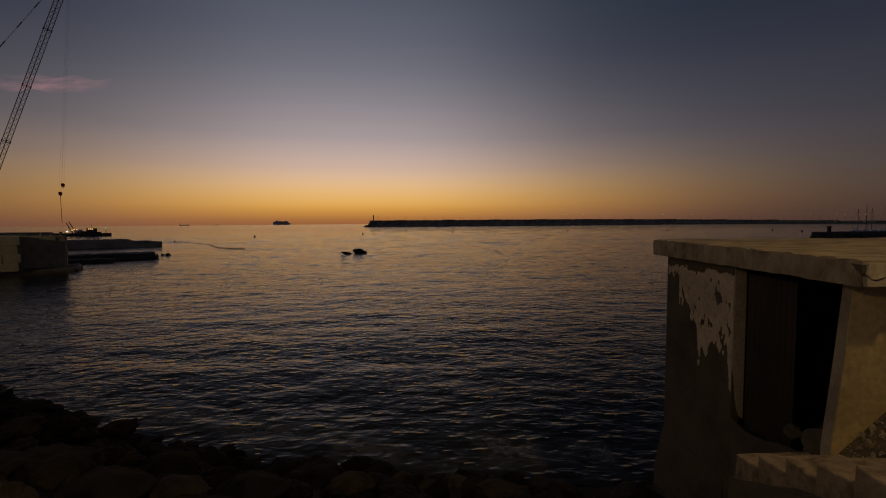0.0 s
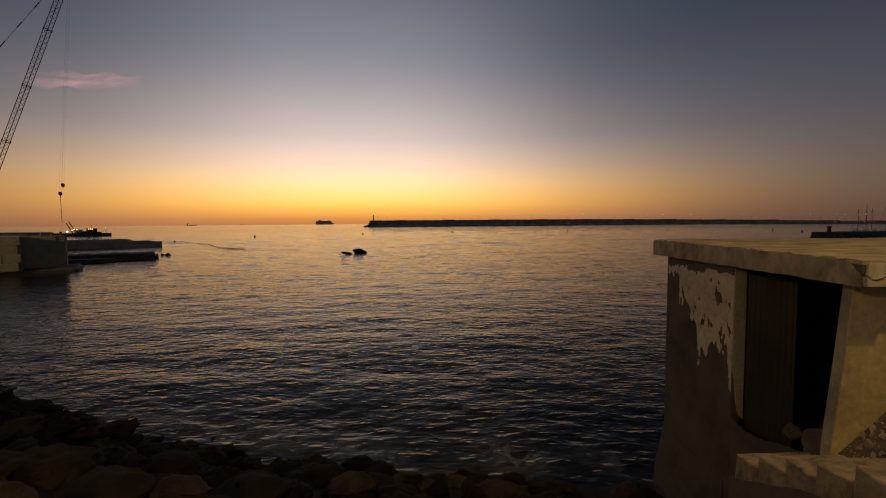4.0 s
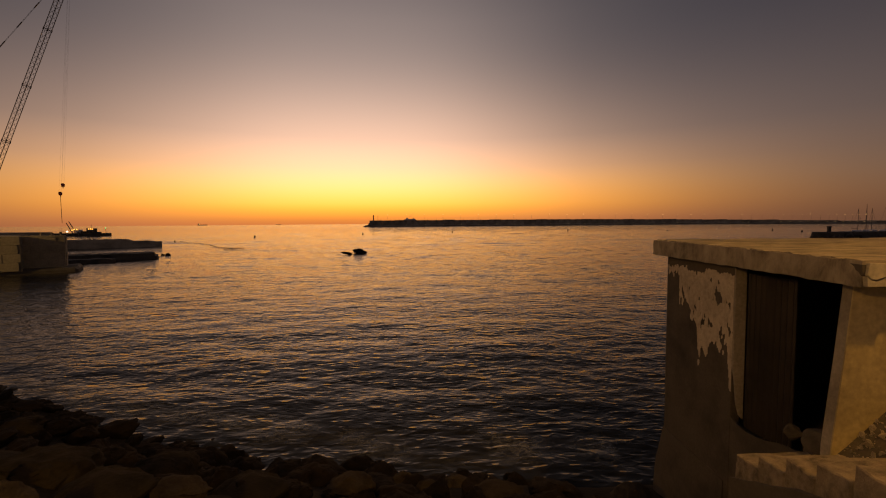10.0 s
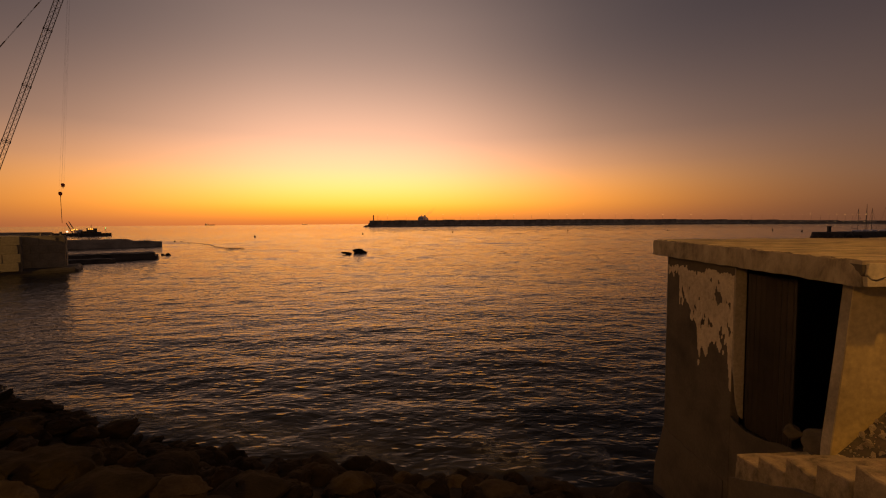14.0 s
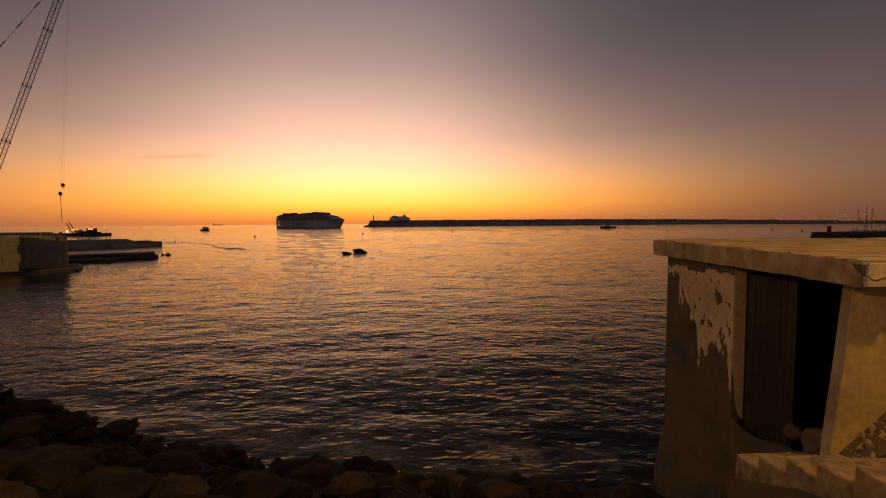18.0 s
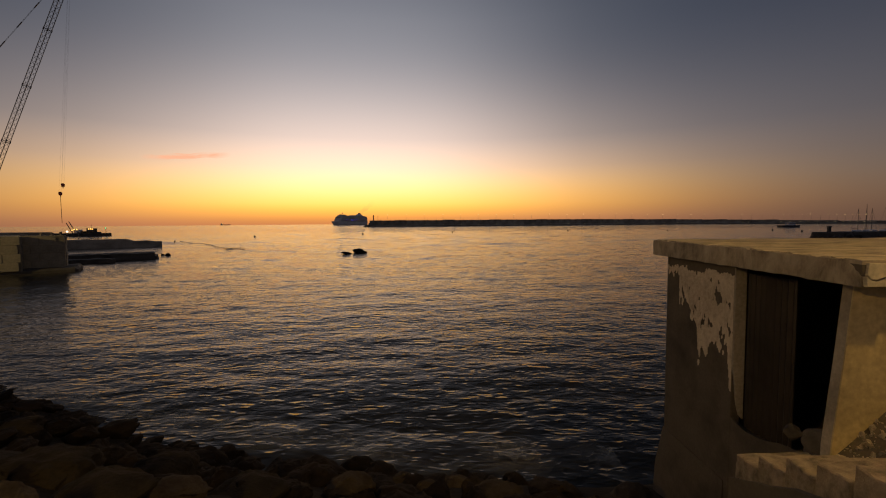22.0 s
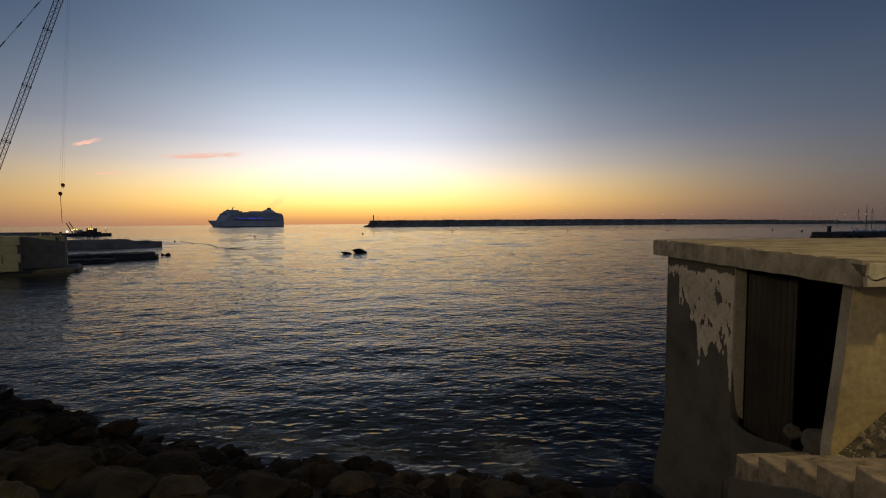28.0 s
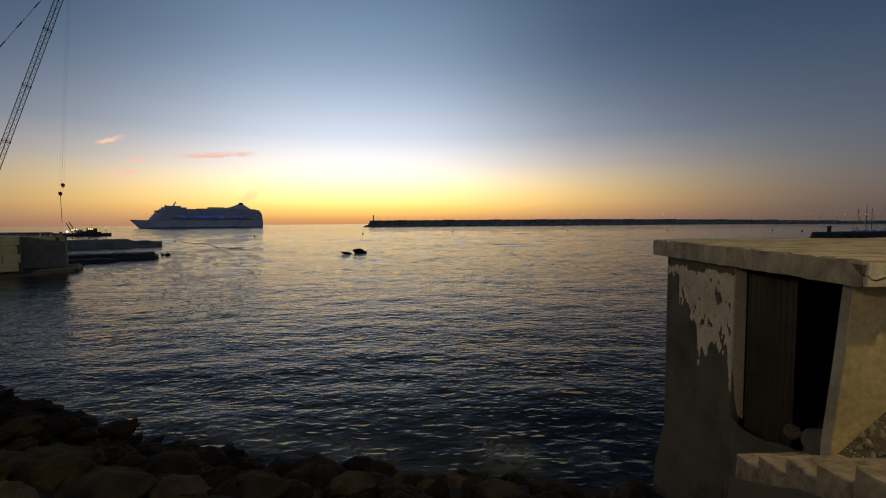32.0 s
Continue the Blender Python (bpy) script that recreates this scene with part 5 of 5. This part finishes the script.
# ---- wisps of cloud ----
# the dawn light on these thin sheets is put in as their own glow
def cloud_material(name, colour, strength, alpha):
    m = bpy.data.materials.new(name)
    m.use_nodes = True
    t = m.node_tree
    t.nodes.clear()
    out = t.nodes.new("ShaderNodeOutputMaterial")
    em = node(t, "ShaderNodeEmission", Strength=strength)
    em.inputs[0].default_value = (*colour, 1)
    tr = t.nodes.new("ShaderNodeBsdfTransparent")
    mix = t.nodes.new("ShaderNodeMixShader")
    co = t.nodes.new("ShaderNodeTexCoord")
    sep = t.nodes.new("ShaderNodeSeparateXYZ")
    t.links.new(co.outputs["Generated"], sep.inputs[0])

    def hump(s, power):
        a = math_node(t, "MULTIPLY", s, math_node(t, "SUBTRACT", 1.0, s))
        return math_node(t, "POWER", math_node(t, "MULTIPLY", a, 4.0, True), power)
    mp = t.nodes.new("ShaderNodeMapping")
    mp.inputs["Scale"].default_value = (0.004, 0.012, 0.018)
    t.links.new(co.outputs["Object"], mp.inputs[0])
    n = node(t, "ShaderNodeTexNoise", Scale=1.0, Detail=5.0, Roughness=0.55)
    t.links.new(mp.outputs[0], n.inputs["Vector"])
    soft = ramp_node(t, n.outputs[0], [(0.36, (0, 0, 0)), (0.7, (1, 1, 1))])
    f = math_node(t, "MULTIPLY", hump(sep.outputs[0], 1.2), hump(sep.outputs[2], 2.4))
    f = math_node(t, "MULTIPLY", math_node(t, "MULTIPLY", f, soft), alpha * 1.5, True)
    t.links.new(f, mix.inputs[0])
    t.links.new(tr.outputs[0], mix.inputs[1])
    t.links.new(em.outputs[0], mix.inputs[2])
    t.links.new(mix.outputs[0], out.inputs[0])
    return m


def build_cloud(name, length, height, bend, mat, label):
    bm = bmesh.new()
    n, k = 40, 8
    rows = []
    for j in range(k + 1):
        row = []
        for i in range(n + 1):
            x = (i / n - 0.5) * length
            z = (j / k - 0.5) * height + bend * x + 0.12 * height * math.sin(i * 0.5)
            row.append(bm.verts.new((x, 0.0, z)))
        rows.append(row)
    for a, b in zip(rows, rows[1:]):
        for i in range(n):
            bm.faces.new((a[i], a[i + 1], b[i + 1], b[i]))
    ob = part(name, bm, mat)
    ob.visible_shadow = False
    return tagged(ob, label, "cloud", "cloud wisps", "stuff")


M_CLOUD_PINK = cloud_material("rosy_cloud", (1.0, 0.47, 0.25), 1.2, 1.7)
M_CLOUD_MID = cloud_material("mauve_cloud", (1.0, 0.50, 0.28), 1.12, 1.9)
M_CLOUD_DUSK = cloud_material("dusky_cloud", (1.0, 0.52, 0.46), 0.8, 0.6)
cloud_early = build_cloud("cloud_wisp", 900, 110, -0.06, M_CLOUD_DUSK, "thin rosy streak of high cloud")
cloud_mid = build_cloud("cloud_wisp", 640, 40, 0.035, M_CLOUD_MID, "thin streak of cloud with its own pink glow")
cloud_late = build_cloud("cloud_wisp", 235, 30, 0.24, M_CLOUD_PINK, "small rosy cloud wisp")
cloud_small = build_cloud("cloud_wisp", 240, 45, 0.02, M_CLOUD_PINK, "small rosy cloud wisp")


cloud_low = build_cloud("cloud_wisp", 200, 36, 0.04, M_CLOUD_PINK, "small rosy cloud wisp")


# daylight on the smoke is likewise a faint brown glow of its own
M_SMOKE = cloud_material("funnel_smoke", (0.40, 0.28, 0.22), 0.5, 0.18)
smoke = build_cloud("smoke_plume", 70, 20, 0.75, M_SMOKE, "thin brown smoke from the funnel")
smoke["group"], smoke["category"] = "funnel smoke", "smoke"


# ---- what moves ----
def motions():
    # the swell drifts towards the shore
    walk(sea, [(float(t), pose(-0.6 + 0.06 * t, 4.0 - 0.25 * t, 0.03 * math.sin(t * 1.1))) for t in range(0, 33, 2)])

    for foam, reach, phase in ((shore_foam, 0.35, 0.0), (reef_foam, 0.4, 2.0), (ledge_foam, 0.3, 4.0)):
        walk(foam, [(float(t), pose(0.25 * math.sin(t * 0.7 + phase), reach * math.sin(t * 1.3 + phase), 0.02 * math.sin(t * 1.1))) for t in range(33)])

    def sail(bearing, dist, rz, z=0.0):
        return pose(bearing * dist, dist, z, 0, 0, rz)
    # cruise ship: in from the horizon, round behind the breakwater, then out past its head
    voyage = (
        (0.0, -0.374, 4600, -16), (3.0, -0.313, 4450, -18), (6.0, -0.191, 4250, -24), (8.0, -0.134, 3850, -34), (10.0, -0.0743, 3200, -62), (12.0, -0.0466, 2550, -79),
        (13.0, -0.044, 2300, -88), (14.5, -0.0475, 2160, -99), (16.5, -0.0755, 2080, -106), (19.0, -0.126, 1900, -110), (20.0, -0.1555, 1800, -113), (22.0, -0.219, 1640, -113),
        (23.0, -0.2565, 1555, -112), (24.0, -0.295, 1400, -110.5), (25.0, -0.3355, 1255, -110), (25.5, -0.358, 1210, -110), (27.5, -0.442, 1075, -111), (28.0, -0.456, 1040, -112.5), (29.0, -0.4755, 960, -116.5),
        (30.0, -0.503, 895, -122.5), (31.0, -0.533, 840, -129), (32.0, -0.564, 795, -138))
    walk(cruise_ship, [(t, sail(u, d, rz)) for t, u, d, rz in voyage])
    # its smoke rises from the funnel and trails towards the harbour
    walk(smoke, [(t, pose(u * d - 66 * math.cos(radians(rz)) + 30, d - 66 * math.sin(radians(rz)), 66, 0, 0, 12)) for t, u, d, rz in voyage])
    # ferry: in past the breakwater head, then along the harbour side
    crossing = (
        (0.0, 0.40, 2700, -170), (13.0, 0.10, 2600, -175), (14.5, -0.10, 1800, -165), (16.0, -0.27, 980, -125), (16.5, -0.3106, 880, -104), (17.0, -0.387, 760, -84), (17.5, -0.3935, 650, -56), (17.7, -0.370, 610, -46),
        (18.0, -0.306, 560, -31), (18.3, -0.194, 520, -14), (18.6, -0.0855, 490, -6), (19.0, 0.0837, 460, 4), (19.3, 0.243, 458, 8), (19.6, 0.3918, 457, 9), (20.0, 0.5738, 460, 11.9),
        (20.3, 0.6854, 476, 13.8), (20.5, 0.7566, 492, 15), (20.8, 0.8505, 522, 15.2), (21.2, 0.9602, 530, 16), (21.5, 1.06, 505, 0), (22.5, 1.3, 430, -20), (32.0, 1.45, 380, -30))
    walk(ferry, [(t, sail(u, d, rz)) for t, u, d, rz in crossing])
    walk(ferry_wake, [(t, sail(u, d, rz, -0.02) @ pose(-58, 0, 0)) for t, u, d, rz in crossing])
    walk(pilot_boat, [(t, sail(u, d, rz)) for t, u, d, rz in (
        (0.0, 1.4, 330, 180), (15.0, 1.0, 335, 180), (16.5, 0.80, 340, 180), (17.0, 0.67, 345, 180), (17.5, 0.487, 350, 180), (17.7, 0.444, 355, 180), (18.0, 0.384, 360, 180), (18.3, 0.328, 370, 180),
        (18.6, 0.296, 380, 175), (19.0, 0.287, 395, 130), (19.3, 0.29, 515, 60), (19.6, 0.39, 525, 15), (20.0, 0.56, 525, 10), (20.5, 0.745, 555, 15), (20.8, 0.84, 580, 15), (21.2, 0.945, 582, 0), (21.6, 1.06, 552, -40), (32.0, 1.10, 540, -40))])
    # the launch meets the ferry, turns and follows it in
    walk(harbour_tug, [(t, sail(u, d, rz)) for t, u, d, rz in (
        (0.0, 0.05, 1500, 190), (14.5, -0.06, 1250, 205), (16.0, -0.265, 880, 210), (16.5, -0.351, 740, 212), (16.9, -0.428, 630, 214), (17.3, -0.507, 520, 225), (17.5, -0.543, 470, 245),
        (17.7, -0.555, 430, 275), (17.9, -0.557, 400, 300), (18.1, -0.548, 380, 325), (18.3, -0.53, 365, 345), (18.5, -0.506, 355, 355), (18.7, -0.478, 350, 360), (18.9, -0.44, 350, 360), (19.1, -0.383, 350, 360),
        (19.4, -0.26, 350, 360), (19.7, -0.105, 348, 360), (20.0, 0.10, 345, 360), (20.3, 0.285, 340, 360), (20.6, 0.436, 340, 360), (21.0, 0.559, 340, 360), (21.5, 0.686, 340, 360), (22.5, 0.93, 335, 360), (32.0, 2.4, 330, 360))])
    walk(cargo_ship, [(t, sail(u, d, rz)) for t, u, d, rz in (
        (0.0, -0.602, 4400, 0), (6.0, -0.577, 4400, 0), (13.0, -0.547, 4400, 0), (19.0, -0.52, 4400, 0), (25.0, -0.494, 4400, 0), (32.0, -0.465, 4400, 0))])
    walk(far_ship, [(t, sail(u, d, rz)) for t, u, d, rz in (
        (0.0, -0.53, 4700, 0), (6.0, -0.441, 4700, 0), (9.0, -0.398, 4700, 0), (13.0, -0.336, 4700, 0), (19.0, -0.25, 4700, 0), (25.0, -0.16, 4700, 0), (32.0, -0.06, 4700, 0))])

    def drift(cloud, rows):
        """Rows of time, place and how far the thin sheet is turned from facing the shore (0) to lying along the line of sight (1)."""
        walk(cloud, [(t, pose(u * 3000, 3000, EYE_Z + v * 3000, -turn * (90 - math.degrees(math.atan(v))), 0, 0)) for t, u, v, turn in rows])
    drift(cloud_early, [(0.0, -0.90, 0.325, 0), (3.0, -0.85, 0.33, 0), (6.0, -0.79, 0.338, 0.2), (7.0, -0.785, 0.342, 0.42), (8.0, -0.77, 0.345, 0.7), (9.0, -0.75, 0.36, 0.98), (10.0, -0.72, 0.40, 1), (12.0, -0.68, 0.56, 1), (14.5, -0.6, 0.85, 1), (32.0, -0.3, 2.0, 1)])
    drift(cloud_mid, [(0.0, -1.60, 0.155, 1), (14.5, -1.40, 0.157, 1), (16.5, -0.66, 0.158, 0.95), (18.0, -0.625, 0.159, 0.5), (20.0, -0.61, 0.159, 0.2), (23.0, -0.588, 0.159, 0), (28.0, -0.56, 0.160, 0), (32.0, -0.53, 0.161, 0)])
    drift(cloud_late, [(0.0, -1.70, 0.178, 1), (25.5, -1.35, 0.19, 1), (27.5, -0.83, 0.193, 0.3), (29.0, -0.812, 0.194, 0.1), (32.0, -0.765, 0.198, 0)])
    drift(cloud_small, [(0.0, -1.70, 0.135, 1), (25.5, -1.30, 0.12, 1), (27.5, -0.785, 0.121, 0.85), (29.0, -0.768, 0.122, 0.5), (32.0, -0.739, 0.1234, 0.2)])
    drift(cloud_low, [(0.0, -1.80, 0.175, 1), (25.5, -1.35, 0.16, 1), (27.5, -0.745, 0.149, 0.98), (29.0, -0.73, 0.150, 0.92), (30.5, -0.714, 0.151, 0.75), (32.0, -0.701, 0.1516, 0.25)])


motions()
